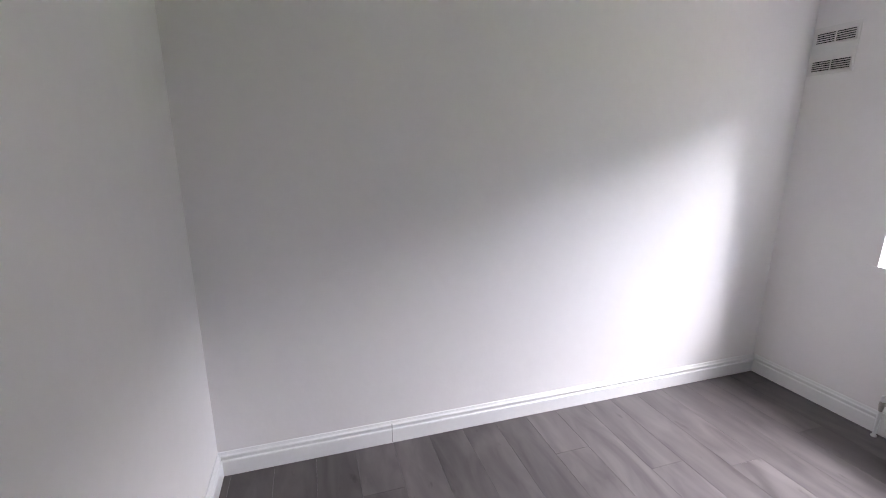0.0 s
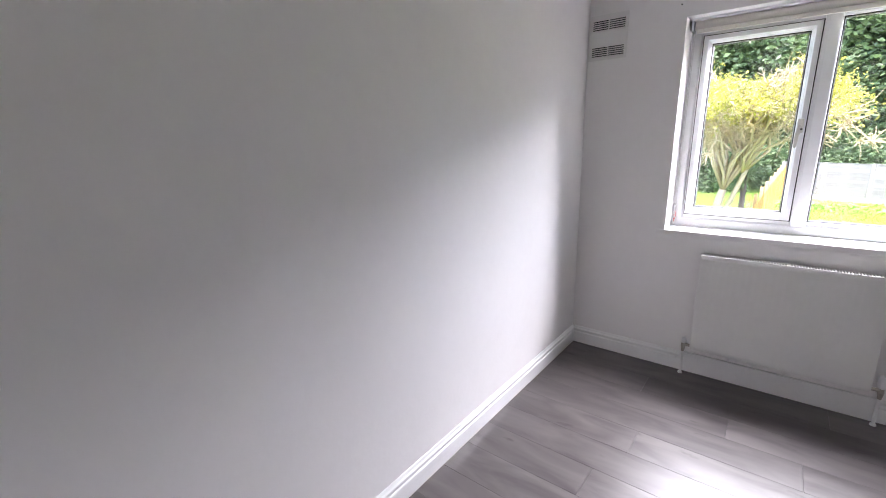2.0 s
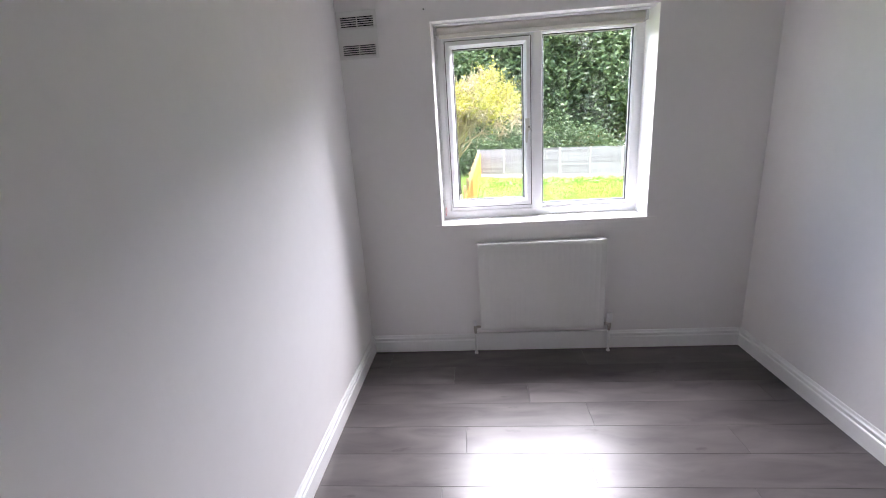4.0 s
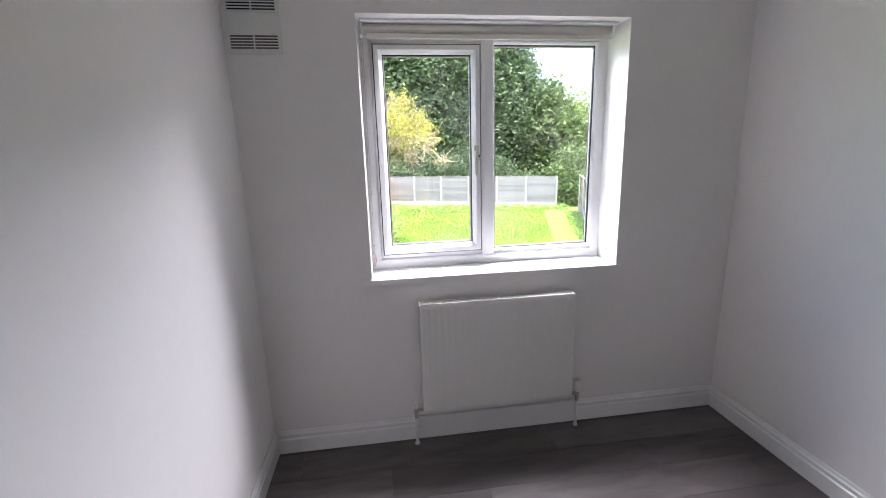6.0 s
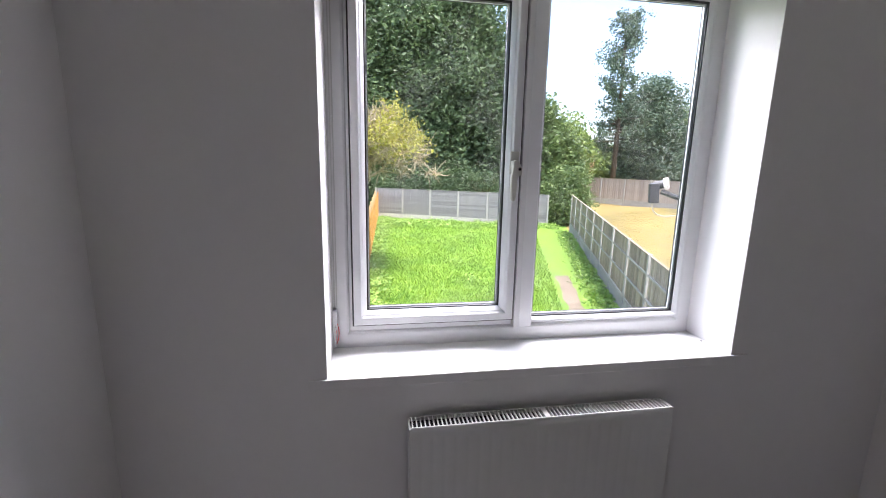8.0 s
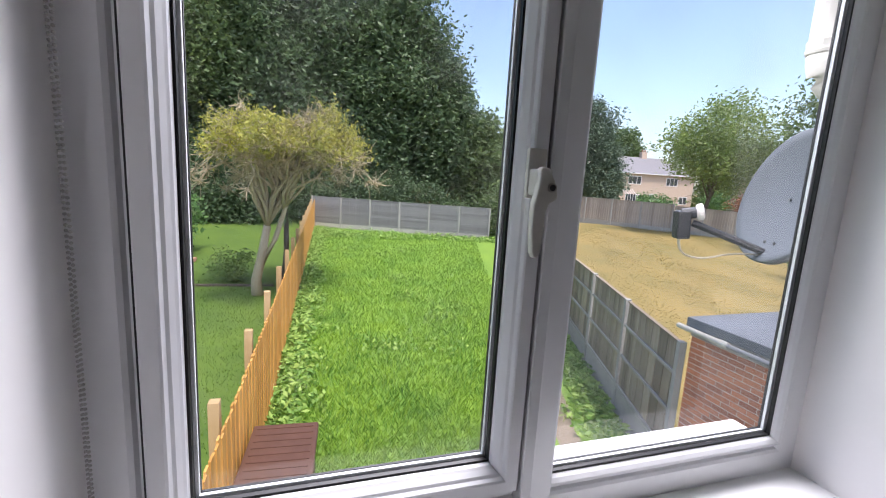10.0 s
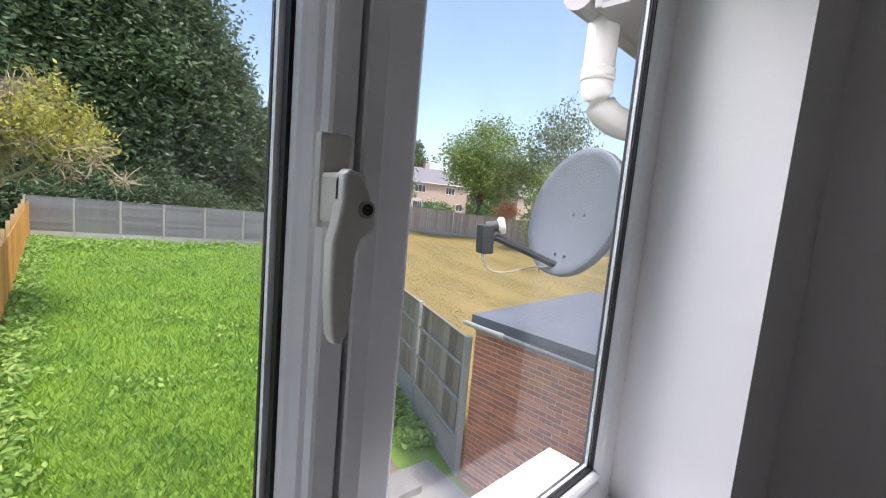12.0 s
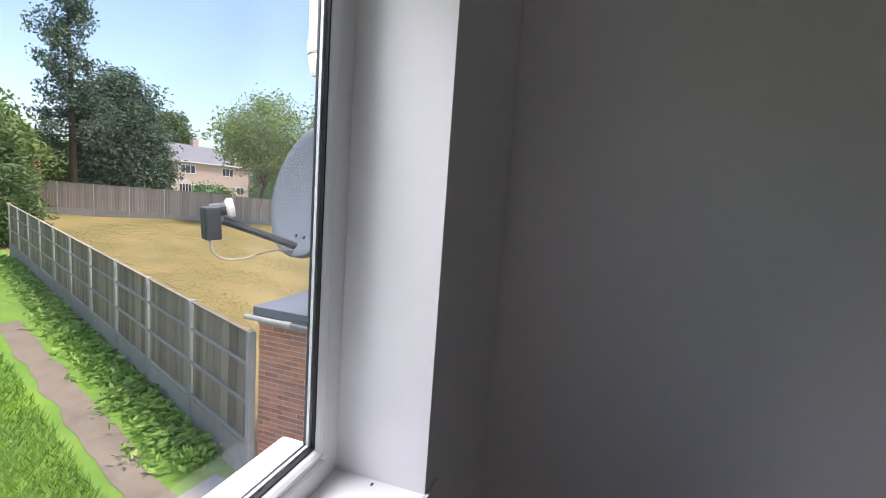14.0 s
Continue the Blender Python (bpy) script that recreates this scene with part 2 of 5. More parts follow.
M_LBLUE = mat("conifer_needles", (0.15, 0.21, 0.14), 0.6, scale=0.8, base2=(0.08, 0.13, 0.085), island=0.5, trans=0.2)
M_LYEL = mat("yellow_green_leaves", (0.56, 0.53, 0.11), 0.6, scale=1.2, base2=(0.28, 0.28, 0.06), island=0.6, trans=0.4)
M_LLIME = mat("light_green_leaves", (0.34, 0.43, 0.13), 0.55, scale=1, base2=(0.17, 0.26, 0.07), island=0.5, trans=0.4)
M_LGLOSS = mat("shrub_leaves", (0.17, 0.32, 0.10), 0.45, scale=2, base2=(0.08, 0.17, 0.05), island=0.5, trans=0.25)
M_SWORD = mat("sword_leaves", (0.22, 0.30, 0.14), 0.5, scale=3, base2=(0.12, 0.19, 0.08), island=0.4, trans=0.2)
M_HBRICK = mat("pale_pink_brick", (0.54, 0.42, 0.34), 0.9, scale=3, vary=0.12, bump=0.3, bscale=30)
M_HRED = mat("red_house_brick", (0.40, 0.19, 0.13), 0.9, scale=3, vary=0.15, bump=0.3, bscale=30)
M_HROOF = mat("grey_roof_tiles", (0.23, 0.22, 0.235), 0.85, scale=4, vary=0.15, bump=0.5, bscale=18)
M_HGLASS = mat("dark_window_glass", (0.05, 0.06, 0.07), 0.08, scale=2, vary=0.2)
M_BLUEP = mat("blue_plastic", (0.03, 0.07, 0.22), 0.5, vary=0.1)
M_LOG = mat("cut_wood", (0.38, 0.22, 0.14), 0.9, scale=8, vary=0.3, perobj=0.4)
M_COPPER = mat("copper_hedge_leaves", (0.30, 0.13, 0.06), 0.6, scale=2, vary=0.3, island=0.5, trans=0.3)


# ---- building blocks ----
def mesh_of(bm, name, material, smooth=False):
    me = bpy.data.meshes.new(name)
    bm.normal_update()
    bm.to_mesh(me)
    bm.free()
    for m in (material if isinstance(material, (list, tuple)) else [material]):
        me.materials.append(m)
    if smooth:
        me.polygons.foreach_set("use_smooth", [True] * len(me.polygons))
    return me


def part(name, bm, material, parent=None, label="", smooth=False):
    ob = new(name, mesh_of(bm, name, material, smooth))
    if parent is not None:
        ob.parent = parent
        ob.matrix_parent_inverse = parent.matrix_basis.inverted()
    if label:
        tagged(ob, label)
    return ob


def thing(name, at, label, category, group="", kind=""):
    e = new(name)
    e.empty_display_size = 0.05
    e.matrix_basis = Matrix.Translation(at)
    return tagged(e, label, category, group, kind)


def box(x0, x1, y0, y1, z0, z1, bevel=0.0, bm=None, m=None):
    bm = bm or bmesh.new()
    vs = [bm.verts.new((x, y, z)) for z in (z0, z1) for y in (y0, y1) for x in (x0, x1)]
    fs = [bm.faces.new([vs[i] for i in q]) for q in ((0, 2, 3, 1), (4, 5, 7, 6), (0, 1, 5, 4), (2, 6, 7, 3), (0, 4, 6, 2), (1, 3, 7, 5))]
    if bevel:
        es = list({e for f in fs for e in f.edges})
        r = bmesh.ops.bevel(bm, geom=es, offset=bevel, segments=2, affect="EDGES", profile=0.6)
        if m is not None:
            vs = list({v for f in r["faces"] for v in f.verts} | {v for v in vs if v.is_valid})
    if m is not None:
        bmesh.ops.transform(bm, matrix=m, verts=[v for v in vs if v.is_valid])
    return bm


def ring(x0, x1, z0, z1, profile, bm=None):
    """A mitred frame in the xz plane: profile points (inset, y) swept round the rectangle."""
    bm = bm or bmesh.new()
    loops = [[bm.verts.new(c) for c in ((x0 + d, y, z0 + d), (x1 - d, y, z0 + d), (x1 - d, y, z1 - d), (x0 + d, y, z1 - d))] for d, y in profile]
    k = len(loops)
    for i in range(k):
        a, b = loops[i], loops[(i + 1) % k]
        for j in range(4):
            bm.faces.new((a[j], a[(j + 1) % 4], b[(j + 1) % 4], b[j]))
    bmesh.ops.recalc_face_normals(bm, faces=bm.faces[:])
    return bm


def tube(points, radii, sides=10, bm=None, flat=1.0, cap=True):
    """A tapered round bar through the points."""
    bm = bm or bmesh.new()
    pts = [Vector(p) for p in points]
    rings = []
    for i, p in enumerate(pts):
        d = (pts[min(i + 1, len(pts) - 1)] - pts[max(i - 1, 0)]).normalized()
        a = d.orthogonal() if abs(d.z) > 0.9 else d.cross(Vector((0, 0, 1)))
        if abs(d.z) > 0.9:
            a = Vector((1, 0, 0)) - d * d.x
        a.normalize()
        b = d.cross(a)
        r = radii[i] if isinstance(radii, (list, tuple)) else radii
        rings.append([bm.verts.new(p + a * r * math.cos(2 * math.pi * k / sides) + b * r * flat * math.sin(2 * math.pi * k / sides)) for k in range(sides)])
    for r0, r1 in zip(rings, rings[1:]):
        for k in range(sides):
            bm.faces.new((r0[k], r0[(k + 1) % sides], r1[(k + 1) % sides], r1[k]))
    if cap:
        bm.faces.new(rings[0][::-1])
        bm.faces.new(rings[-1])
    return bm


def arc(p0, p1, p2, n=8):
    """Points on a smooth bend from p0 to p2 that is pulled towards p1."""
    p0, p1, p2 = Vector(p0), Vector(p1), Vector(p2)
    return [p0 * (1 - t) ** 2 + p1 * 2 * t * (1 - t) + p2 * t * t for t in (i / n for i in range(n + 1))]


def extrude_profile(profile, p0, p1, normal, bm=None):
    """A moulding: profile points (out, up) run from p0 to p1 at floor level, standing out along normal."""
    bm = bm or bmesh.new()
    n = Vector(normal)
    ends = [[bm.verts.new(Vector(p) + n * o + Vector((0, 0, u))) for o, u in profile] for p in (p0, p1)]
    k = len(profile)
    for i in range(k):
        bm.faces.new((ends[0][i], ends[0][(i + 1) % k], ends[1][(i + 1) % k], ends[1][i]))
    bm.faces.new(ends[0][::-1])
    bm.faces.new(ends[1])
    bmesh.ops.recalc_face_normals(bm, faces=bm.faces[:])
    return bm


def polys(name, verts, faces, material, parent=None, label="", smooth=False):
    me = bpy.data.meshes.new(name)
    me.from_pydata(verts, [], faces)
    me.materials.append(material)
    ob = new(name, me)
    if smooth:
        me.polygons.foreach_set("use_smooth", [True] * len(me.polygons))
    if parent is not None:
        ob.parent = parent
        ob.matrix_parent_inverse = parent.matrix_basis.inverted()
    if label:
        tagged(ob, label)
    return ob


# ---- the room ----
W, D, HT, TH = 2.472, 3.365, 2.40, 0.30
OX0, OX1, OZ0, OZ1 = 0.545, 1.820, 0.895, 2.090
S = "structure"

bm = box(-0.02, W + 0.02, -D - 0.02, 0.0, -0.20, -0.012)
floor = tagged(part("floor", bm, M_DARK), "grey wood-effect laminate plank floor", "floor", kind=S)
# the outer leaf stands back from the frame on both sides
bm = box(0, OX0, 0, 0.247, -0.20, HT)
box(OX1, W, 0, 0.247, -0.20, HT, bm=bm)
box(0, OX0 - 0.10, 0.247, TH, -0.20, HT, bm=bm)
box(OX1 + 0.10, W, 0.247, TH, -0.20, HT, bm=bm)
box(OX0, OX1, 0, TH, -0.20, OZ0 - 0.03, bm=bm)
box(OX0, OX1, 0, TH, OZ1, HT, bm=bm)
tagged(part("wall_window", bm, M_WALL), "off-white painted window wall with deep reveal", "wall", kind=S)
tagged(part("wall_left", box(-0.12, 0, -D, TH, -0.20, HT), M_WALL), "long plain off-white painted wall", "wall", kind=S)
tagged(part("wall_right", box(W, W + 0.12, -D, TH, -0.20, HT), M_WALL), "plain off-white painted wall", "wall", kind=S)
tagged(part("wall_back", box(-0.12, W + 0.12, -D - 0.12, -D, -0.20, HT), M_WALL), "plain off-white painted back wall", "wall", kind=S)
tagged(part("ceiling", box(-0.12, W + 0.12, -D - 0.12, TH, HT, HT + 0.12), M_CEIL), "plain white painted ceiling", "ceiling", kind=S)

SKIRT = [(0, 0), (0.018, 0), (0.018, 0.074), (0.0165, 0.078), (0.012, 0.082), (0.0125, 0.090), (0.0155, 0.096), (0.0150, 0.102), (0.009, 0.108), (0.006, 0.116), (0.004, 0.120), (0, 0.120)]
for nm, p0, p1, nrm in (("left", (0, -D, 0), (0, -0.001, 0), (1, 0, 0)), ("right", (W, -D, 0), (W, -0.001, 0), (-1, 0, 0)), ("back", (0.018, -D, 0), (W - 0.018, -D, 0), (0, 1, 0)), ("window_a", (0.018, 0, 0), (0.725, 0, 0), (0, -1, 0)), ("window_b", (1.612, 0, 0), (W - 0.018, 0, 0), (0, -1, 0))):
    tagged(part("baseboard_" + nm, extrude_profile(SKIRT, p0, p1, nrm), M_GLOSSW), "white gloss moulded skirting board along the wall", "skirting board", kind=S)
tagged(part("baseboard_plain", box(0.727, 1.610, -0.020, 0, 0, 0.128, 0.002), M_GLOSSW), "plain white boxed skirting below the radiator", "skirting board", kind=S)
bm = box(0.0140, 0.0184, -2.548, -2.545, 0.004, 0.112)
tagged(part("trim_joint", bm, M_CPOST), "open butt joint in the white skirting", "trim", kind=S)

# window board, its nose a hair proud of the wall
tagged(part("window_sill", box(OX0 - 0.05, OX1 + 0.06, -0.008, -0.0005, OZ0 - 0.03, OZ0, 0.003), M_WALL), "painted nosing of the window board", "window sill", kind=S)
tagged(part("window_board", box(OX0, OX1, -0.0005, 0.275, OZ0 - 0.03, OZ0), M_GLOSSW), "white gloss window board with a few specks", "window sill", kind=S)
speck = part("dead_fly", box(1.800, 1.808, 0.108, 0.1125, OZ0, OZ0 + 0.002, 0.0008), M_DARK)
tagged(speck, "tiny black dead fly on the white window board", "fly")

# ---- window ----
win = thing("window_1", (1.18, 0.2, OZ0), "white plastic double-glazed window with one opening sash", "window", kind=S)
part("window_frame", ring(OX0, OX1, OZ0, OZ1, [(0, 0.246), (0, 0.205), (0.044, 0.205), (0.050, 0.208), (0.056, 0.217), (0.060, 0.230), (0.060, 0.240), (0.045, 0.246)]), M_UPVC, win)
bm = bmesh.new()
prof = [(1.1415, 0.240), (1.1415, 0.190), (1.1435, 0.188), (1.161, 0.188), (1.164, 0.189), (1.204, 0.199), (1.210, 0.203), (1.2125, 0.210), (1.2125, 0.240)]
ends = [[bm.verts.new((x, y, z)) for x, y in prof] for z in (OZ0 + 0.05, OZ1 - 0.05)]
for i in range(len(prof)):
    bm.faces.new((ends[0][i], ends[0][(i + 1) % len(prof)], ends[1][(i + 1) % len(prof)], ends[1][i]))
bmesh.ops.recalc_face_normals(bm, faces=bm.faces[:])
part("mullion", bm, M_UPVC, win)
part("opening_sash", ring(0.612, 1.136, 0.974, 2.010, [(0, 0.245), (0, 0.191), (0.003, 0.188), (0.022, 0.188), (0.025, 0.190), (0.028, 0.196), (0.032, 0.199), (0.037, 0.207), (0.040, 0.211), (0.0415, 0.217), (0.0415, 0.239), (0.02, 0.239)]), M_UPVC, win)
part("rebate", ring(OX0 + 0.05, 1.16, OZ0 + 0.05, OZ1 - 0.05, [(0, 0.238), (0, 0.214), (0.031, 0.214), (0.031, 0.238)]), M_UPVC, win)
part("seal", ring(0.607, 1.141, 0.969, 2.015, [(0, 0.206), (0, 0.199), (0.006, 0.199), (0.006, 0.206)]), M_GASKET, win)
part("glazing_bead", ring(1.196, 1.775, 0.954, 2.034, [(0, 0.245), (0, 0.208), (0.003, 0.204), (0.008, 0.205), (0.014, 0.211), (0.0175, 0.217), (0.018, 0.220), (0.018, 0.238)]), M_UPVC, win)
for gx0, gx1, gz0, gz1 in ((0.6535, 1.0945, 1.0155, 1.9685), (1.214, 1.757, 0.972, 2.016)):
    part("gasket", ring(gx0, gx1, gz0, gz1, [(-0.004, 0.2255), (-0.004, 0.218), (0.0035, 0.219), (0.0045, 0.2255)]), M_GASKET, win)
    pane = part("pane", box(gx0 - 0.004, gx1 + 0.004, 0.2262, 0.2277, gz0 - 0.004, gz1 + 0.004), M_GLASS, win)
    pane.visible_shadow = False
    part("spacer_bar", ring(gx0, gx1, gz0, gz1, [(-0.003, 0.2345), (-0.003, 0.2285), (0.0085, 0.2285), (0.0085, 0.2345)]), M_SPACER, win)
    part("outer_gasket", ring(gx0, gx1, gz0, gz1, [(0.002, 0.2395), (0.002, 0.2352), (0.0095, 0.2352), (0.0095, 0.2395)]), M_GASKET, win)
part("handle_plate", box(1.099, 1.128, 0.178, 0.188, 1.457, 1.528, 0.004), M_HANDLE, win, "cream plate of the window handle")
LEVER = [(1.106, 1.5015), (1.1015, 1.497), (1.1015, 1.480), (1.099, 1.464), (1.0955, 1.450), (1.0955, 1.415), (1.0975, 1.384), (1.1005, 1.377), (1.1065, 1.376), (1.1110, 1.384), (1.1140, 1.415), (1.1145, 1.440), (1.1190, 1.452), (1.1270, 1.4565), (1.1305, 1.460), (1.1300, 1.468), (1.1245, 1.484), (1.1150, 1.4995)]
bm = bmesh.new()
low = [bm.verts.new((x, 0.160 - 0.10 * max(0.0, 1.43 - z) * 0.6, z)) for x, z in LEVER]
upp = [bm.verts.new((x, 0.146 - 0.05 * max(0.0, 1.43 - z) * 0.6, z)) for x, z in LEVER]
for k in range(len(LEVER)):
    bm.faces.new((low[k], low[(k + 1) % len(LEVER)], upp[(k + 1) % len(LEVER)], upp[k]))
rim = [bm.faces.new(upp), bm.faces.new(low[::-1])]
bmesh.ops.recalc_face_normals(bm, faces=bm.faces[:])
bmesh.ops.bevel(bm, geom=list({e for f in rim for e in f.edges}), offset=0.003, segments=3, affect="EDGES", profile=0.6)
part("handle_lever", bm, M_HANDLE, win, "cream lever of the window handle", smooth=True)
part("handle_neck", box(1.1015, 1.1225, 0.150, 0.182, 1.462, 1.499, 0.004), M_HANDLE, win)
part("keyhole_rim", tube([(1.1205, 0.150, 1.474), (1.1198, 0.1435, 1.474)], [0.0068, 0.0062], 18), M_CHROME, win)
part("keyhole", tube([(1.1199, 0.145, 1.474), (1.1197, 0.1430, 1.474)], 0.0043, 14), M_DARK, win)
tagged(part("outer_sill", box(OX0 - 0.04, OX1 + 0.04, 0.2475, 0.375, OZ0 - 0.05, OZ0 + 0.012, 0.006), M_UPVC, None), "white plastic outer window sill", "window sill", kind=S)

# ---- roller blind ----
blind = thing("roller_blind", (1.17, 0.11, 2.06), "cream roller blind rolled up under the window head", "blind")
part("rolled_fabric", tube([(0.575, 0.115, 2.056), (1.775, 0.115, 2.056)], 0.026, 20), M_BLIND, blind, smooth=True)
part("cassette", box(0.560, 1.790, 0.060, 0.150, 2.078, 2.088, 0.002), M_UPVC, blind)
part("bottom_bar", box(0.585, 1.765, 0.088, 0.102, 2.012, 2.034, 0.004), M_BLIND, blind)
for bx in (0.556, 1.778):
    part("bracket", box(bx, bx + 0.014, 0.082, 0.148, 2.026, 2.086, 0.004), M_CLEAR, blind)
ch0, ch1 = Vector((0.562, 0.172, 2.05)), Vector((0.557, 0.186, 1.020))
ball = bmesh.new()
bmesh.ops.create_icosphere(ball, subdivisions=1, radius=0.0022)
bme = mesh_of(ball, "bead", M_CHAIN, True)
vs0 = [tuple(v.co) for v in bme.vertices]
fs0 = [tuple(p.vertices) for p in bme.polygons]
verts, faces = [], []
for k in range(172):
    for side in (-1, 1):
        c = ch0.lerp(ch1, k / 171) + Vector((0.004 * side, -0.006 * side * (0.5 + k / 340), 0))
        o = len(verts)
        verts += [(x + c.x, y + c.y, z + c.z) for x, y, z in vs0]
        faces += [tuple(i + o for i in f) for f in fs0]
chain = polys("bead_chain", verts, faces, M_CHAIN, blind, "white plastic bead chain", True)
tagged(chain, kind="stuff")
bpy.data.meshes.remove(bme)
part("chain_tensioner", box(0.546, 0.562, 0.172, 0.200, 0.985, 1.030, 0.005), M_CLEAR, blind, "clear plastic chain tensioner")
tag = thing("safety_tag", (0.56, 0.13, 0.93), "small white and red safety tag hanging by the blind chain", "tag")
part("card", box(0.5552, 0.5567, 0.166, 0.194, 0.912, 0.980), M_CLEAR, tag)
for z in (0.918, 0.940):
    part("red_stripe", box(0.5569, 0.5577, 0.168, 0.192, z + 0.015, z + 0.023), M_RED, tag)
part("cord", tube(arc((0.558, 0.188, 0.99), (0.574, 0.176, 0.96), (0.559, 0.166, 0.925)), 0.0013, 6), M_RED, tag)

# ---- radiator ----
RX0, RX1, RZ0, RZ1 = 0.765, 1.565, 0.184, 0.778
rad = thing("radiator", (1.165, -0.06, RZ0), "white steel panel radiator fixed below the window", "radiator")
bm = bmesh.new()
nx = 161
cols = []
for i in range(nx):
    x = RX0 + 0.004 + (RX1 - RX0 - 0.008) * i / (nx - 1)
    u = (x - RX0) / 0.0333 % 1.0
    groove = 0.0036 * max(0.0, math.cos(2 * math.pi * u)) ** 2 if 0.03 < x - RX0 < 0.77 else 0
    cols.append([bm.verts.new((x, y, z)) for y, z in ((-0.080, RZ0), (-0.086, RZ0 + 0.004), (-0.086, RZ0 + 0.030), (-0.086 + groove, RZ0 + 0.040), (-0.086 + groove * 0.02, RZ0 + 0.056), (-0.086 + groove * 0.02, RZ1 - 0.055), (-0.086 + groove, RZ1 - 0.040), (-0.086, RZ1 - 0.028), (-0.086, RZ1 - 0.004), (-0.080, RZ1))])
for a, b in zip(cols, cols[1:]):
    for j in range(len(a) - 1):
        bm.faces.new((a[j], b[j], b[j + 1], a[j + 1]))
part("front_panel", bm, M_RAD, rad, smooth=True)
part("convector", box(RX0 + 0.012, RX1 - 0.012, -0.078, -0.036, RZ0 + 0.004, RZ1 - 0.014), M_RAD, rad)
for sx in (RX0, RX1 - 0.004):
    part("side_panel", box(sx, sx + 0.004, -0.085, -0.030, RZ0 + 0.012, RZ1 - 0.002, 0.0012), M_RAD, rad)
# near-black plate under the bars gives the shade inside the radiator
part("grille_shade", box(RX0 + 0.006, RX1 - 0.006, -0.080, -0.032, RZ1 - 0.013, RZ1 - 0.010), M_DARK, rad)
for y in (-0.084, -0.033):
    part("grille_rail", box(RX0 + 0.004, RX1 - 0.004, y, y + 0.004, RZ1 - 0.010, RZ1 + 0.001), M_RAD, rad)
bar = mesh_of(box(-0.0015, 0.0015, -0.080, -0.033, RZ1 - 0.006, RZ1), "grille_bar", M_RAD)
for i in range(66):
    x = RX0 + 0.010 + i * 0.012
    if abs(x - 1.165) < 0.004:
        continue
    b = new("grille_bar", bar)
    b.location = (x, 0, 0)
    b.parent = rad
    b.matrix_parent_inverse = rad.matrix_basis.inverted()
part("grille_bridge", box(1.157, 1.173, -0.082, -0.032, RZ1 - 0.005, RZ1 + 0.001), M_RAD, rad)
for bx in (0.90, 1.42):
    part("wall_bracket", box(bx, bx + 0.03, -0.037, 0.0, RZ0 + 0.05, RZ1 - 0.06), M_RAD, rad)
for vx, cx, name in ((0.728, RX0, "lockshield_valve"), (1.606, RX1, "thermostatic_valve")):
    v = part(name, tube([(vx, -0.055, 0.150), (vx, -0.055, 0.178), (vx, -0.055, 0.186), (vx, -0.055, 0.206)], [0.008, 0.012, 0.0135, 0.010], 14), M_CHROME, rad, "tarnished metal valve body")
    part("valve_tail", tube([(vx, -0.055, 0.196), (cx, -0.055, 0.196)], [0.010, 0.0085], 12), M_CHROME, v)
    if vx > 1:
        part("thermostat_head", tube([(vx, -0.055, 0.208), (vx, -0.055, 0.216), (vx, -0.055, 0.228), (vx, -0.055, 0.262), (vx, -0.055, 0.274), (vx, -0.055, 0.277)], [0.012, 0.0185, 0.0195, 0.0185, 0.016, 0.008], 20), M_UPVC, v, "white thermostat head")
    else:
        part("valve_cap", tube([(vx, -0.055, 0.206), (vx, -0.055, 0.212), (vx, -0.055, 0.238), (vx, -0.055, 0.242)], [0.010, 0.0115, 0.010, 0.005], 14), M_UPVC, v, "white valve cap")
    part("pipe", tube([(vx, -0.055, 0.0), (vx, -0.055, 0.152)], 0.0078, 12), M_GLOSSW, rad, "white painted pipe")
    part("pipe_collar", tube([(vx, -0.055, 0.0), (vx, -0.055, 0.008)], [0.014, 0.012], 14), M_GLOSSW, rad)

# ---- air vent ----
vent = thing("air_vent", (0.12, 0, 1.925), "painted louvred air vent plate with two grilles high on the wall", "air vent")
part("plate", box(0.004, 0.236, -0.006, 0, 1.922, 2.180, 0.002), M_VENT, vent)
for z0 in (1.938, 2.088):
    g = part("grille", ring(0.022, 0.226, z0 - 0.004, z0 + 0.066, [(0, -0.006), (0, -0.012), (0.006, -0.012), (0.006, -0.006)]), M_VENT, vent)
    # thin black sheet on the plate draws the shade within the open slots
    part("slot_shade", box(0.028, 0.220, -0.0068, -0.0062, z0 + 0.001, z0 + 0.061), M_DARK, g)
    part("centre_bar", box(0.1215, 0.1265, -0.0125, -0.006, z0 + 0.001, z0 + 0.061), M_VENT, g)
    for k in range(6):
        z = z0 - 0.001 + k * 0.0116
        bm = bmesh.new()
        q = [(-0.0065, z + 0.0045), (-0.0125, z), (-0.0125, z + 0.0045), (-0.0065, z + 0.0075)]
        e2 = [[bm.verts.new((x, y, zz)) for y, zz in q] for x in (0.027, 0.221)]
        for i in range(4):
            bm.faces.new((e2[0][i], e2[0][(i + 1) % 4], e2[1][(i + 1) % 4], e2[1][i]))
        bmesh.ops.recalc_face_normals(bm, faces=bm.faces[:])
        part("slat", bm, M_VENT, g)
hook = thing("wall_hook", (0.513, 0, 2.155), "small dark screw hook in the wall above the window", "hook")
part("screw", tube([(0.513, 0, 2.155), (0.513, -0.012, 2.155), (0.517, -0.018, 2.152)], 0.003, 8), M_DARK, hook)


# ---- the garden: ground ----
HOUSE_SIDE = set(scene.objects)

def gz(y):
    return -3.07 + 0.03 * min(max(y, 4.0), 30.0)


def lx(y):
    """The boundary with the next garden."""
    return -0.16 - 0.0373 * y


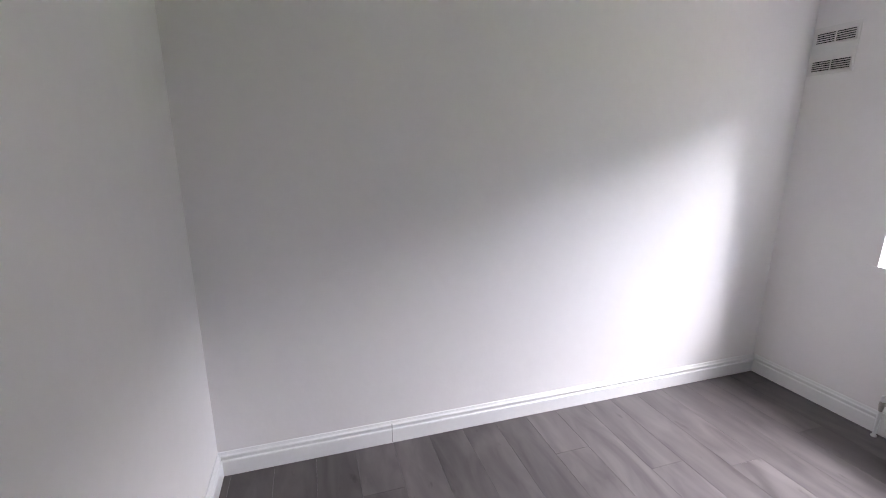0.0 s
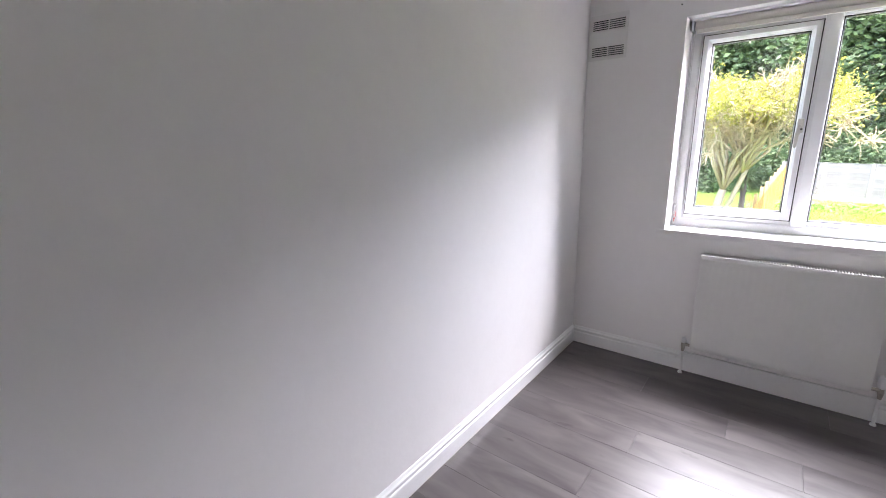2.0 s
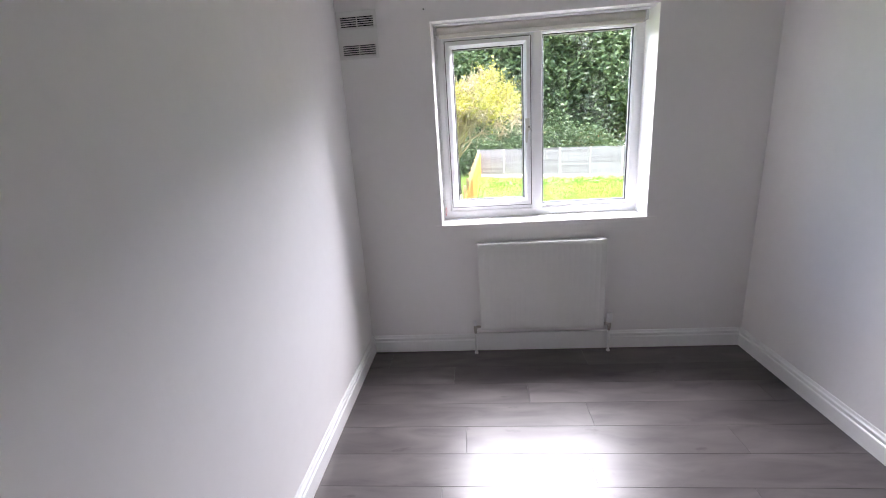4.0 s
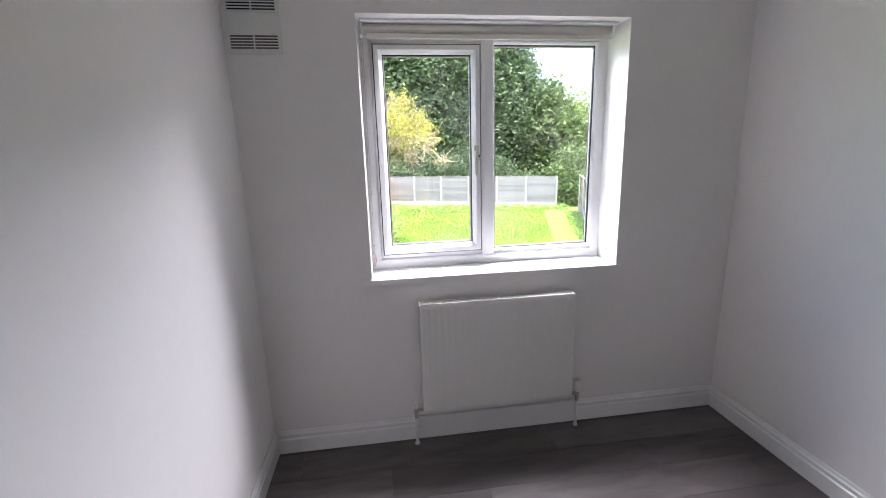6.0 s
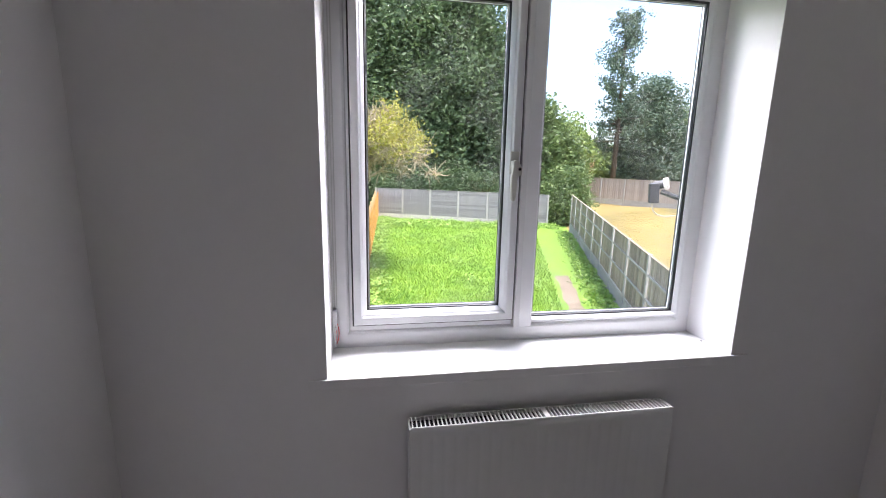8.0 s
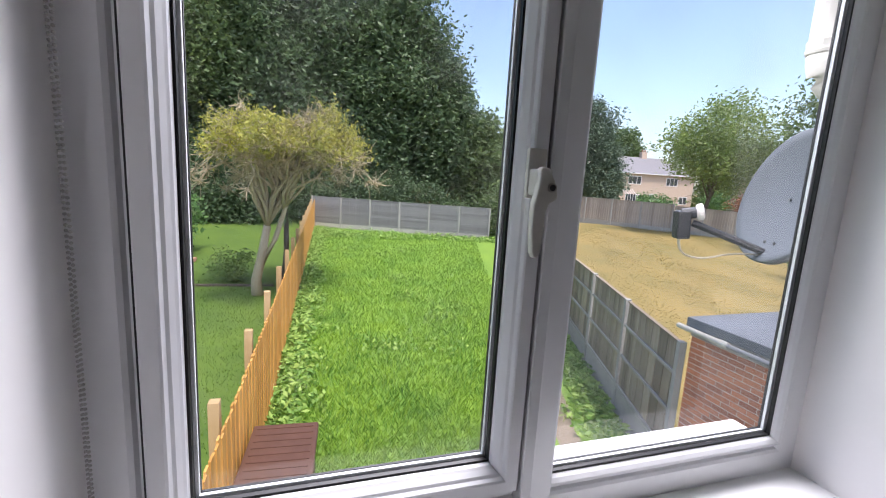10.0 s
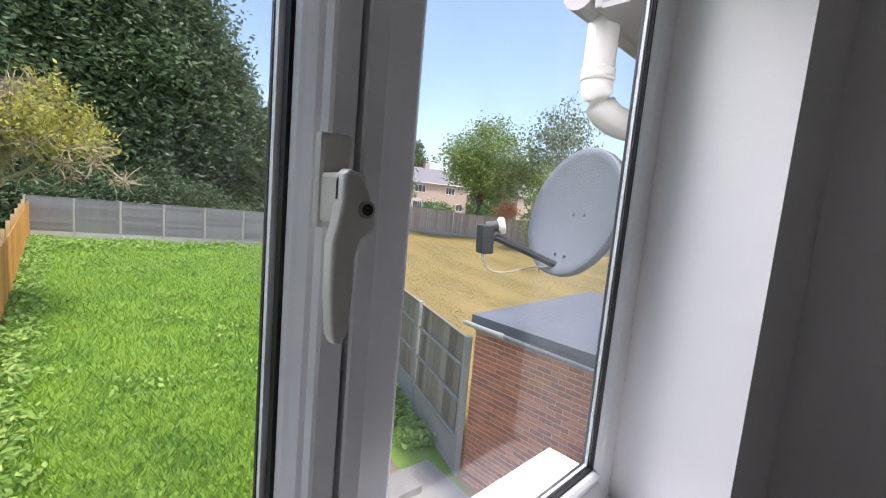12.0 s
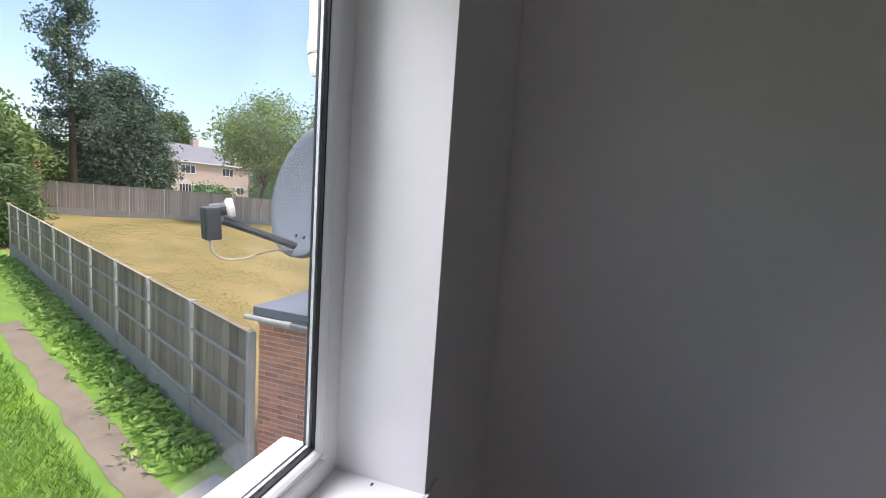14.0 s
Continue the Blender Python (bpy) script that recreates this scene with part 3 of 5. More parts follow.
def rx(y):
    """The boundary with the field."""
    return 5.56 + 0.265 * (y - 4.4)


RISE = 0.95


def rise(x, y):
    """The field climbs gently towards its far side."""
    return RISE * min(max((x - rx(min(y, 30))) / 12, 0.0), 1.0)


ys = [-60, -10, 0.2, 2, 3, 4, 5, 6.5, 8, 10, 12, 14, 16, 18, 20, 22, 24, 26, 28, 30, 34, 40, 50, 70, 100, 160, 300, 700]
verts, faces, mats = [], [], []
for y in ys:
    yy = min(y, 30)
    row = [-700, -200, -60, -25, -12, -6, -3, lx(yy)] + [lx(yy) + (rx(yy) - lx(yy)) * k / 6 for k in range(1, 6)] + [rx(yy)] + [rx(yy) + d for d in (2, 5, 9, 15, 25, 45, 90, 200, 700)]
    verts += [(x, y, gz(y) + rise(x, y)) for x in row]
nc = 23
for j in range(len(ys) - 1):
    for i in range(nc - 1):
        faces.append((j * nc + i, j * nc + i + 1, (j + 1) * nc + i + 1, (j + 1) * nc + i))
        mats.append(1 if i < 7 else (0 if i < 13 else 2))
me = bpy.data.meshes.new("ground")
me.from_pydata(verts, [], faces)
for m in (M_GRASS, M_GRASS2, M_DRY):
    me.materials.append(m)
me.polygons.foreach_set("material_index", mats)
tagged(new("ground", me), "green lawns and a dry mown field beyond", "ground", kind=S)


def strip(name, left, right, y0, y1, lift, material, label, category, n=30, rough=0.12):
    """An uneven-edged sheet laid on the ground between two lines."""
    vs, fs = [], []
    for i in range(n + 1):
        y = y0 + (y1 - y0) * i / n
        a, b = left(y) + rough * noise.noise((3.1, y * 1.3, 0)), right(y) + rough * noise.noise((7.7, y * 1.3, 0))
        for k in range(5):
            vs.append((a + (b - a) * k / 4, y, gz(y) + lift + (0.006 * noise.noise((k, y * 3, 1)) if 0 < k < 4 else -0.004)))
    for i in range(n):
        for k in range(4):
            fs.append((i * 5 + k, i * 5 + k + 1, i * 5 + k + 6, i * 5 + k + 5))
    return tagged(polys(name, vs, fs, material, smooth=True), label, category, kind=S)


strip("path", lambda y: 4.40 + 0.235 * (y - 5.2), lambda y: 4.92 + 0.235 * (y - 5.2), 4.3, 14.5, 0.012, M_SOIL, "worn brown earth path beside the lawn", "path")
strip("patio", lambda y: 0.9, lambda y: 5.42, 0.31, 4.95, 0.02, M_CONC, "weathered grey concrete yard by the house", "patio", 12, 0.05)
tagged(part("back_step", box(4.15, 4.85, 4.35, 4.72, -2.95, -2.80, 0.02), M_CONC), "low grey concrete step on the yard", "step")


def blades(name, n, place, size, material, label, category, seed, lean=0.5, wide=0.12):
    """Many thin grass blades or small leaves as one mesh."""
    rng = np.random.default_rng(seed)
    p, keep = place(rng, n)
    p = p[keep]
    k = len(p)
    h = size * rng.uniform(0.45, 1.25, k)
    a = rng.uniform(0, 2 * np.pi, k)
    tilt = rng.uniform(0, 2 * np.pi, k)
    w = h * wide
    d = np.stack([np.cos(a), np.sin(a), np.zeros(k)], 1) * w[:, None]
    tip = p + np.stack([np.cos(tilt) * h * lean, np.sin(tilt) * h * lean, h], 1)
    v = np.empty((k * 3, 3))
    v[0::3], v[1::3], v[2::3] = p - d, p + d, tip
    f = np.arange(k * 3).reshape(k, 3)
    return tagged(polys(name, v.tolist(), f.tolist(), material), label, category, kind="stuff")


def gzs(y):
    return -3.07 + 0.03 * np.clip(y, 4, 30)


def lawn_place(rng, n):
    y = 3.5 + 26 * rng.random(n) ** 1.7
    lo, hi = -0.16 - 0.0373 * y + 0.05, np.minimum(5.40 + 0.265 * (y - 4.4), 4.2 + 0.235 * (y - 5.2))
    x = lo + (hi - lo) * rng.random(n)
    return np.stack([x, y, gzs(y)], 1), ~((x > 0.95) & (y < 4.9))


def next_lawn_place(rng, n):
    y = 3 + 13 * rng.random(n) ** 1.4
    x = -0.3 - 0.0373 * y - 7.5 * rng.random(n)
    return np.stack([x, y, gzs(y)], 1), x > -8


def field_place(rng, n):
    y = 5 + 32 * rng.random(n) ** 1.3
    across = 18 * rng.random(n)
    x = 5.7 + 0.265 * (y - 4.4) + across
    # mown swathes and scuffed, thinner patches
    swathe = np.sin(2.6 * across + 0.9 * np.sin(0.45 * y)) + 0.8 * np.sin(0.55 * y + 1.3 * np.sin(0.8 * across)) + rng.normal(0, 0.7, n)
    return np.stack([x, y, gzs(y) + RISE * np.clip((across + 0.14) / 12, 0, 1)], 1), (x < 30) & (swathe > -0.6)


blades("lawn_grass", 90000, lawn_place, 0.13, M_BLADE, "long uncut bright green lawn grass", "grass", 1, 0.7, 0.09)
blades("short_grass", 30000, next_lawn_place, 0.06, M_BLADE2, "mown green grass of the next garden", "grass", 2, 0.5, 0.15)
blades("dry_grass", 85000, field_place, 0.038, M_DRYB, "short dry straw-coloured field grass", "grass", 3, 1.6, 0.45)


def leaf_cloud(centres, spread, per, size, rng, flat=1.0, droop=0.0):
    """Leaf cards (folded rhombs) scattered round clump centres: verts and faces."""
    c = np.repeat(centres, per, 0)
    k = len(c)
    p = c + rng.normal(0, 1, (k, 3)) * np.asarray(spread)
    a = rng.normal(0, 1, (k, 3)) * np.array([1, 1, flat])
    a[:, 2] -= droop
    a /= np.linalg.norm(a, axis=1)[:, None]
    b = np.cross(a, rng.normal(0, 1, (k, 3)))
    b /= np.linalg.norm(b, axis=1)[:, None]
    s = size * rng.uniform(0.55, 1.3, k)[:, None]
    v = np.empty((k * 4, 3))
    v[0::4], v[1::4], v[2::4], v[3::4] = p - a * s, p + b * s * 0.45, p + a * s, p - b * s * 0.45
    return v, np.arange(k * 4).reshape(k, 4)


def clumps(rng, centre, radii, n, shell=0.55, low=-1.0):
    d = rng.normal(0, 1, (n, 3))
    d /= np.linalg.norm(d, axis=1)[:, None]
    r = shell + (1 - shell) * rng.random(n) ** 0.6
    d = d * (r * (1 + 0.16 * np.sin(d[:, 0] * 9 + d[:, 2] * 7) + 0.12 * np.cos(d[:, 1] * 11)))[:, None]
    d = d[d[:, 2] > low]
    return np.asarray(centre) + d * np.asarray(radii)


def tree(name, base, lobes, leaf, material, label, seed, trunk=0.2, bark=None, per=26, spread=0.45, dens=60, droop=0.0, category="tree", limbs=7, shell=0.5):
    """A tapered trunk with limbs and a crown of leaf clumps, its lobes given as (centre, radii)."""
    rng = np.random.default_rng(seed)
    t = thing(name, base, label, category)
    top = Vector(lobes[0][0])
    b = Vector(base)
    bm = bmesh.new()
    mid = b.lerp(top, 0.5) + Vector((rng.normal(0, 0.15), rng.normal(0, 0.15), 0))
    tube([b - Vector((0, 0, 0.1)), b + Vector((0, 0, 0.25)), mid, top], [trunk * 1.5, trunk * 1.05, trunk * 0.7, trunk * 0.25], 9, bm)
    cen = []
    for c, r in lobes:
        n = max(8, int(dens * (r[0] * r[1] * r[2]) ** 0.66 / 2))
        cen.append(clumps(rng, c, r, n, shell))
    cen = np.concatenate(cen)
    for i in range(limbs):
        e = Vector(cen[rng.integers(len(cen))])
        s = b.lerp(mid, 0.6).lerp(top, rng.uniform(0.0, 0.7))
        m2 = s.lerp(e, 0.5) + Vector((0, 0, 0.12 * (e - s).length))
        tube([s, m2, e], [trunk * 0.38, trunk * 0.22, trunk * 0.06], 6, bm)
    part("trunk", bm, bark or M_BARK, t, smooth=True)
    v, f = leaf_cloud(cen, (spread, spread, spread * 0.8), per, leaf, rng, 0.6, droop)
    ob = polys("crown", v.tolist(), f.tolist(), material, t)
    tagged(ob, kind="stuff")
    return t


def zg(x, y):
    return (x, y, gz(y))


# tall dark trees behind the end fence
tree("tree", zg(-3.5, 36), [((-3.5, 36, 7.5), (6.5, 4.5, 9.5)), ((-8.5, 37, 9), (5, 4, 7))], 0.19, M_LDARK, "tall dark green broadleaf tree behind the fence", 11, 0.45, per=58, spread=0.7, dens=90, limbs=12)
tree("tree", zg(4.0, 36), [((4.0, 36, 8.5), (5.5, 4.5, 8.5)), ((7.4, 35, 5.5), (3.6, 3, 5.0)), ((1.5, 35, 3.5), (4, 3, 4))], 0.19, M_LDARK, "tall dense dark green tree behind the grey fence", 12, 0.45, per=58, spread=0.65, dens=95, limbs=12)
tree("tree", zg(-14.5, 33), [((-14.5, 33, 8.0), (5.0, 4, 7.0)), ((-11.0, 34, 10), (4, 4, 5))], 0.17, M_LMID, "tall thin-crowned green tree with a bare trunk", 13, 0.25, per=40, spread=0.8, dens=55, limbs=10)
tree("tree", zg(-20, 38), [((-20, 38, 6.0), (7.0, 4, 8.0))], 0.28, M_LDARK, "broad dark tree at the far end of the gardens", 14, 0.4, per=26, spread=0.8, dens=60)
tree("tree", zg(11.5, 35), [((11.5, 35, 2.6), (3.0, 3, 4.2)), ((13.8, 35, 1.2), (2.0, 2, 3.2))], 0.22, M_LMID, "mid-green bushy tree beside the field fence", 15, 0.2, per=30, spread=0.5, dens=80)
tree("tree", zg(17.0, 42), [((17.0, 42, 1.6), (2.6, 2.4, 3.8))], 0.24, M_LLIME, "light green rounded tree beyond the field", 16, 0.22, per=30, spread=0.5, dens=75)
tree("tree", zg(-9.0, 31), [((-9.0, 31, 0.0), (6.5, 2.0, 2.8))], 0.13, M_LDARK, "dark evergreen undergrowth below the trees", 17, 0.12, per=80, spread=0.5, dens=90, category="shrub")
tree("tree", zg(3.5, 31.5), [((3.5, 31.5, -0.6), (5.5, 1.6, 2.0))], 0.11, M_LDARK, "dark hedge growth showing over the fence", 18, 0.12, per=90, spread=0.45, dens=90, category="shrub")
tree("hedge_shrub", zg(11.6, 27.2), [((11.6, 27.2, -0.7), (1.5, 1.6, 2.2))], 0.13, M_LMID, "leafy green shrub at the corner of the field fence", 19, 0.1, per=34, spread=0.3, dens=110, category="shrub")
# beyond the field
def pine(base, high, bare, reach, label, seed):
    """A bare straight stem with level boughs whose needle sprays hang down, thinner towards the top."""
    rng = np.random.default_rng(seed)
    t = thing("conifer", base, label, "tree")
    b = Vector(base)
    part("trunk", tube([b - Vector((0, 0, 0.2)), b + Vector((0.05, 0, high * 0.5)), b + Vector((0, 0, high))], [0.30, 0.20, 0.03], 9), M_BARK, t, smooth=True)
    boughs, cen = bmesh.new(), []
    z = bare
    while z < high - 0.2:
        f = (z - bare) / (high - bare)
        for k in range(4):
            a = rng.uniform(0, 2 * math.pi)
            r = reach * (1.0 - 0.62 * f) * rng.uniform(0.45, 1.1) * (0.55 if 0.28 < f < 0.42 else 1.0)
            st = b + Vector((0, 0, z + rng.uniform(-0.2, 0.2)))
            en = st + Vector((math.cos(a) * r, math.sin(a) * r, 0.12 * r - 0.25))
            mid = st.lerp(en, 0.5) + Vector((0, 0, -0.10 * r))
            pts = arc(st, mid, en, 5)
            tube(pts, [0.06, 0.05, 0.04, 0.03, 0.02, 0.01], 5, boughs)
            for p in pts[2:]:
                for q in range(2):
                    cen.append((p.x + rng.normal(0, 0.22), p.y + rng.normal(0, 0.22), p.z - abs(rng.normal(0, 0.22))))
        z += rng.uniform(0.45, 0.75)
    part("boughs", boughs, M_BARK, t, smooth=True)
    v, f = leaf_cloud(np.array(cen), (0.17, 0.17, 0.26), 15, 0.15, rng, 1.0, 0.9)
    tagged(polys("crown", v.tolist(), f.tolist(), M_LBLUE, t), kind="stuff")


pine(zg(21.8, 41.5), 17.6, 5.2, 3.9, "tall sparse pine with a bare straight trunk", 20)
tree("tree", zg(26.2, 43), [((26.2, 43, 3.6), (3.4, 3, 6.0)), ((27.0, 43, 1.2), (3.3, 3, 3.6))], 0.17, M_LBLUE, "dense blue-green rounded evergreen tree", 21, 0.3, per=66, spread=0.5, dens=85)
tree("field_tree", zg(25.4, 25.2), [((26.6, 25.0, 4.2), (3.6, 3.4, 2.9)), ((24.6, 25.0, 3.4), (2.2, 2.2, 1.9)), ((27.6, 25, 2.4), (2.4, 2.2, 1.8))], 0.13, M_LLIME, "light green tree with a slim trunk in the field", 22, 0.17, per=34, spread=0.40, dens=62, limbs=14)
tree("birch", zg(29.6, 20.2), [((29.6, 20.2, 4.8), (2.6, 2.4, 4.2)), ((28.6, 20.0, 1.6), (1.9, 1.8, 3.4))], 0.14, M_LMID, "silvery drooping birch tree at the field edge", 23, 0.12, M_BARKP, per=22, spread=0.5, dens=60, droop=0.9, limbs=14, shell=0.3)
tree("tree", zg(25.2, 18.2), [((25.2, 18.2, 0.6), (1.4, 1.3, 2.8))], 0.12, M_LLIME, "slender young green tree beside the dish", 24, 0.07, per=24, spread=0.35, dens=70, droop=0.4)
tree("sapling", zg(19.3, 13.5), [((19.3, 13.5, -2.0), (0.5, 0.5, 0.45))], 0.09, M_LMID, "small green sapling in the dry field", 25, 0.03, per=16, spread=0.15, dens=50, limbs=4, category="shrub")
tree("tree", zg(49, 70), [((49, 70, 7.6), (4.2, 4, 3.6))], 0.34, M_LMID, "rounded tree behind the far house", 26, 0.3, per=22, spread=0.5, dens=50)
tree("tree", zg(35, 75), [((35, 75, 1.5), (9, 4, 3.0))], 0.4, M_LMID, "distant green trees on the horizon", 27, 0.3, per=22, spread=0.7, dens=40)
tree("tree", zg(70, 60), [((70, 60, 2.5), (12, 5, 6.0))], 0.4, M_LMID, "distant trees behind the houses", 28, 0.3, per=22, spread=0.8, dens=40)
tree("garden_bush", zg(44, 52), [((43, 52, -1.2), (3.0, 1.5, 1.1)), ((52.5, 51, -0.6), (2.0, 1.5, 1.5))], 0.2, M_LGLOSS, "leafy bushes in the front of the far house", 29, 0.1, per=26, spread=0.4, dens=60, category="shrub")
tree("copper_bush", zg(47, 41), [((47, 41, -0.4), (1.8, 1.2, 1.3))], 0.16, M_COPPER, "copper-red bush behind the field fence", 30, 0.1, per=26, spread=0.35, dens=70, category="shrub")
# next garden
tree("shrub", zg(-8.2, 20.5), [((-8.0, 20.5, -0.2), (1.6, 1.3, 1.4)), ((-7.0, 20.2, -0.9), (1.3, 1.1, 1.1))], 0.12, M_LGLOSS, "large-leaved rounded green shrub behind the shed", 31, 0.12, per=44, spread=0.3, dens=110, category="shrub")
tree("shrub", zg(-3.1, 15.9), [((-3.1, 15.9, -1.9), (0.75, 0.6, 0.65))], 0.07, M_LLIME, "small yellow-green garden shrub by the tree", 32, 0.05, per=26, spread=0.15, dens=200, category="shrub", limbs=4)


def twig_tree(base, top, reach, label):
    """An umbrella-headed ornamental tree: crooked pale stems, a dome of bare twigs, thin yellow leaf."""
    rng = np.random.default_rng(40)
    t = thing("ornamental_tree", base, label, "tree")
    b = Vector(base)
    fork = b + Vector((0.30, 0.1, 2.3))
    bm = bmesh.new()
    tube([b - Vector((0, 0, 0.1)), b + Vector((-0.05, 0, 0.5)), b + Vector((0.12, 0.05, 1.3)), fork], [0.21, 0.16, 0.14, 0.12], 10, bm)
    tube([b + Vector((0.1, 0.05, 1.0)), b + Vector((0.55, 0.1, 1.9)), b + Vector((0.95, 0.1, 3.2)), b + Vector((1.15, 0.2, 4.4))], [0.10, 0.085, 0.07, 0.04], 8, bm)
    part("trunk", bm, M_BARKP, t, "pale twisted trunk", smooth=True)
    limbs, tips = bmesh.new(), []
    for i in range(46):
        a = 2 * math.pi * i / 46 + rng.normal(0, 0.15)
        r = reach * rng.uniform(0.45, 1.0)
        s = fork if i % 2 else b + Vector((0.8, 0.1, 2.9))
        drop = rng.uniform(0.0, 2.3) * (r / reach) ** 2
        e = Vector((top.x + math.cos(a) * r, top.y + math.sin(a) * r * 0.85, top.z - 1.2 * (r / reach) ** 2 - drop))
        m = s.lerp(e, 0.5)
        m.z = max(s.z, top.z) - 0.15 + rng.uniform(-0.9, 0.2)
        pts = arc(s, m, e, 6)
        pts = [p + Vector(rng.normal(0, 0.13, 3)) if 0 < k < 6 else p for k, p in enumerate(pts)]
        tube(pts, [0.06, 0.052, 0.043, 0.034, 0.026, 0.018, 0.009], 6, limbs)
        tips += pts[2:]
    part("limbs", limbs, M_BARKP, t, "crooked bare limbs", smooth=True)
    vs, fs, ends = [], [], []
    for i in range(5200):
        s = np.array(tips[rng.integers(len(tips))])
        d = rng.normal(0, 1, 3) * np.array([1, 1, 0.8])
        out = s - np.array(top) + np.array([0, 0, 1.2])
        d = d / np.linalg.norm(d) + 0.2 * out / (np.linalg.norm(out) + 0.01)
        ln = rng.uniform(0.15, 0.55)
        p1 = s + d * ln * 0.5 + rng.normal(0, 0.05, 3)
        p2 = p1 + (d + rng.normal(0, 0.6, 3)) * ln * 0.4
        side = np.cross(d, rng.normal(0, 1, 3))
        side /= np.linalg.norm(side)
        up = np.cross(d, side)
        up /= np.linalg.norm(up) + 1e-6
        o = len(vs)
        for p, w in ((s, 0.013), (p1, 0.010), (p2, 0.005)):
            vs += [tuple(p + side * w), tuple(p - side * w * 0.5 + up * w), tuple(p - side * w * 0.5 - up * w)]
        for k in (0, 3):
            fs += [(o + k, o + k + 1, o + k + 4, o + k + 3), (o + k + 1, o + k + 2, o + k + 5, o + k + 4), (o + k + 2, o + k, o + k + 3, o + k + 5)]
        ends += [p1, p2]
    tagged(polys("twigs", vs, fs, M_BARKP, t, "tangle of bare pale twigs"), kind="stuff")
    ends = np.array(ends)
    tuft = np.sin(ends[:, 0] * 3.1) + np.sin(ends[:, 1] * 2.7 + 1) + np.sin(ends[:, 2] * 3.3)
    pick = ends[(ends[:, 2] + rng.normal(0, 0.35, len(ends)) > top.z - 1.35) & (tuft + rng.normal(0, 0.8, len(ends)) > -0.35)]
    v, f = leaf_cloud(pick, (0.12, 0.12, 0.10), 8, 0.060, rng)
    tagged(polys("leaves", v.tolist(), f.tolist(), M_LYEL, t, "thin yellow-green leaves"), kind="stuff")
    return t


twig_tree(zg(-1.95, 14.2), Vector((-1.05, 14.1, 3.55)), 3.1, "umbrella-shaped ornamental tree, half bare with yellow-green leaves")


def sword_plant(base, label):
    rng = np.random.default_rng(41)
    t = thing("cabbage_palm", base, label, "palm")
    b = Vector(base)
    top = b + Vector((0.1, 0, 2.75))
    part("trunk", tube([b, b.lerp(top, 0.5) + Vector((0.06, 0, 0)), top], [0.11, 0.09, 0.08], 9), M_BARK, t, smooth=True)
    vs, fs = [], []
    for i in range(130):
        a, el, ln = rng.uniform(0, 2 * math.pi), rng.uniform(-0.5, 1.35), rng.uniform(0.6, 0.95)
        d = Vector((math.cos(a) * math.cos(el), math.sin(a) * math.cos(el), math.sin(el)))
        s = Vector((-math.sin(a), math.cos(a), 0))
        st = top + Vector((0, 0, rng.uniform(-0.3, 0.15)))
        m = st + d * ln * 0.55
        e = st + d * ln - Vector((0, 0, 0.22 * ln))
        o = len(vs)
        vs += [tuple(st - s * 0.012), tuple(st + s * 0.012), tuple(m + s * 0.024), tuple(m - s * 0.024), tuple(e)]
        fs += [(o, o + 1, o + 2, o + 3), (o + 3, o + 2, o + 4)]
    tagged(polys("leaves", vs, fs, M_SWORD, t), kind="stuff")


sword_plant(zg(-1.25, 14.9), "spiky cabbage palm beside the ornamental tree")

# weeds along the boundaries
rngw = np.random.default_rng(50)


def weed_bed(name, n, side, y0, y1, width, size, label, seed):
    rng = np.random.default_rng(seed)
    y = y0 + (y1 - y0) * rng.random(n)
    x = side(y) + width * np.abs(rng.normal(0, 0.5, n)) * (1 if width > 0 else 1)
    z = gzs(y) + rng.uniform(0.02, 0.22, n)
    v, f = leaf_cloud(np.stack([x, y, z], 1), (0.10, 0.10, 0.05), 9, size, rng, 0.5)
    tagged(polys(name, v.tolist(), f.tolist(), M_WEED), label, "weeds", kind="stuff")


weed_bed("fence_weeds", 1100, lambda y: -0.10 - 0.0373 * y, 4.8, 28.5, 0.65, 0.075, "leafy weeds and bindweed along the orange fence", 51)
weed_bed("path_weeds", 1000, lambda y: 5.43 + 0.265 * (y - 4.4), 5.3, 23, -0.55, 0.08, "broad-leaved weeds between path and fence", 52)
weed_bed("end_weeds", 500, lambda y: -1.0 + 11 * (np.sin(y * 91.7) * 0.5 + 0.5), 25.0, 27.5, 0.5, 0.09, "rough weeds at the end of the lawn", 53)
bp = np.stack([rngw.uniform(1, 4.5, 9), rngw.uniform(8, 22, 9), np.zeros(9)], 1)
bp[:, 2] = gzs(bp[:, 1]) + 0.08
v, f = leaf_cloud(bp, (0.4, 0.3, 0.08), 160, 0.07, rngw, 1.6)
tagged(polys("tussocks", v.tolist(), f.tolist(), M_WEED), "dark tussocks of coarse grass in the lawn", "grass", kind="stuff")


# ---- fences ----
def place(ob, parent, m):
    ob.parent = parent
    ob.matrix_parent_inverse = parent.matrix_basis.inverted()
    ob.matrix_basis = m


def turned(x, y, z, deg):
    return pose(x, y, z, 0, 0, deg)


# new timber fence to the next garden
of = thing("timber_fence", (lx(16), 16, gz(16)), "new orange-brown vertical board fence with square posts", "fence")
brd = [mesh_of(box(-0.011, 0.011, -0.048, 0.048, 0.02, h, 0.0), "board", M_ORANGE) for h in (1.82, 1.84, 1.80)]
y = 2.6
k = 0
while y < 29.6:
    place(new("board", brd[k % 3]), of, turned(lx(y) + (0.012 if k % 2 else 0), y, gz(y), 2.1))
    y += 0.104
    k += 1
pst = mesh_of(box(-0.055, 0.055, -0.055, 0.055, -0.2, 1.98, 0.006), "post", M_POSTW)
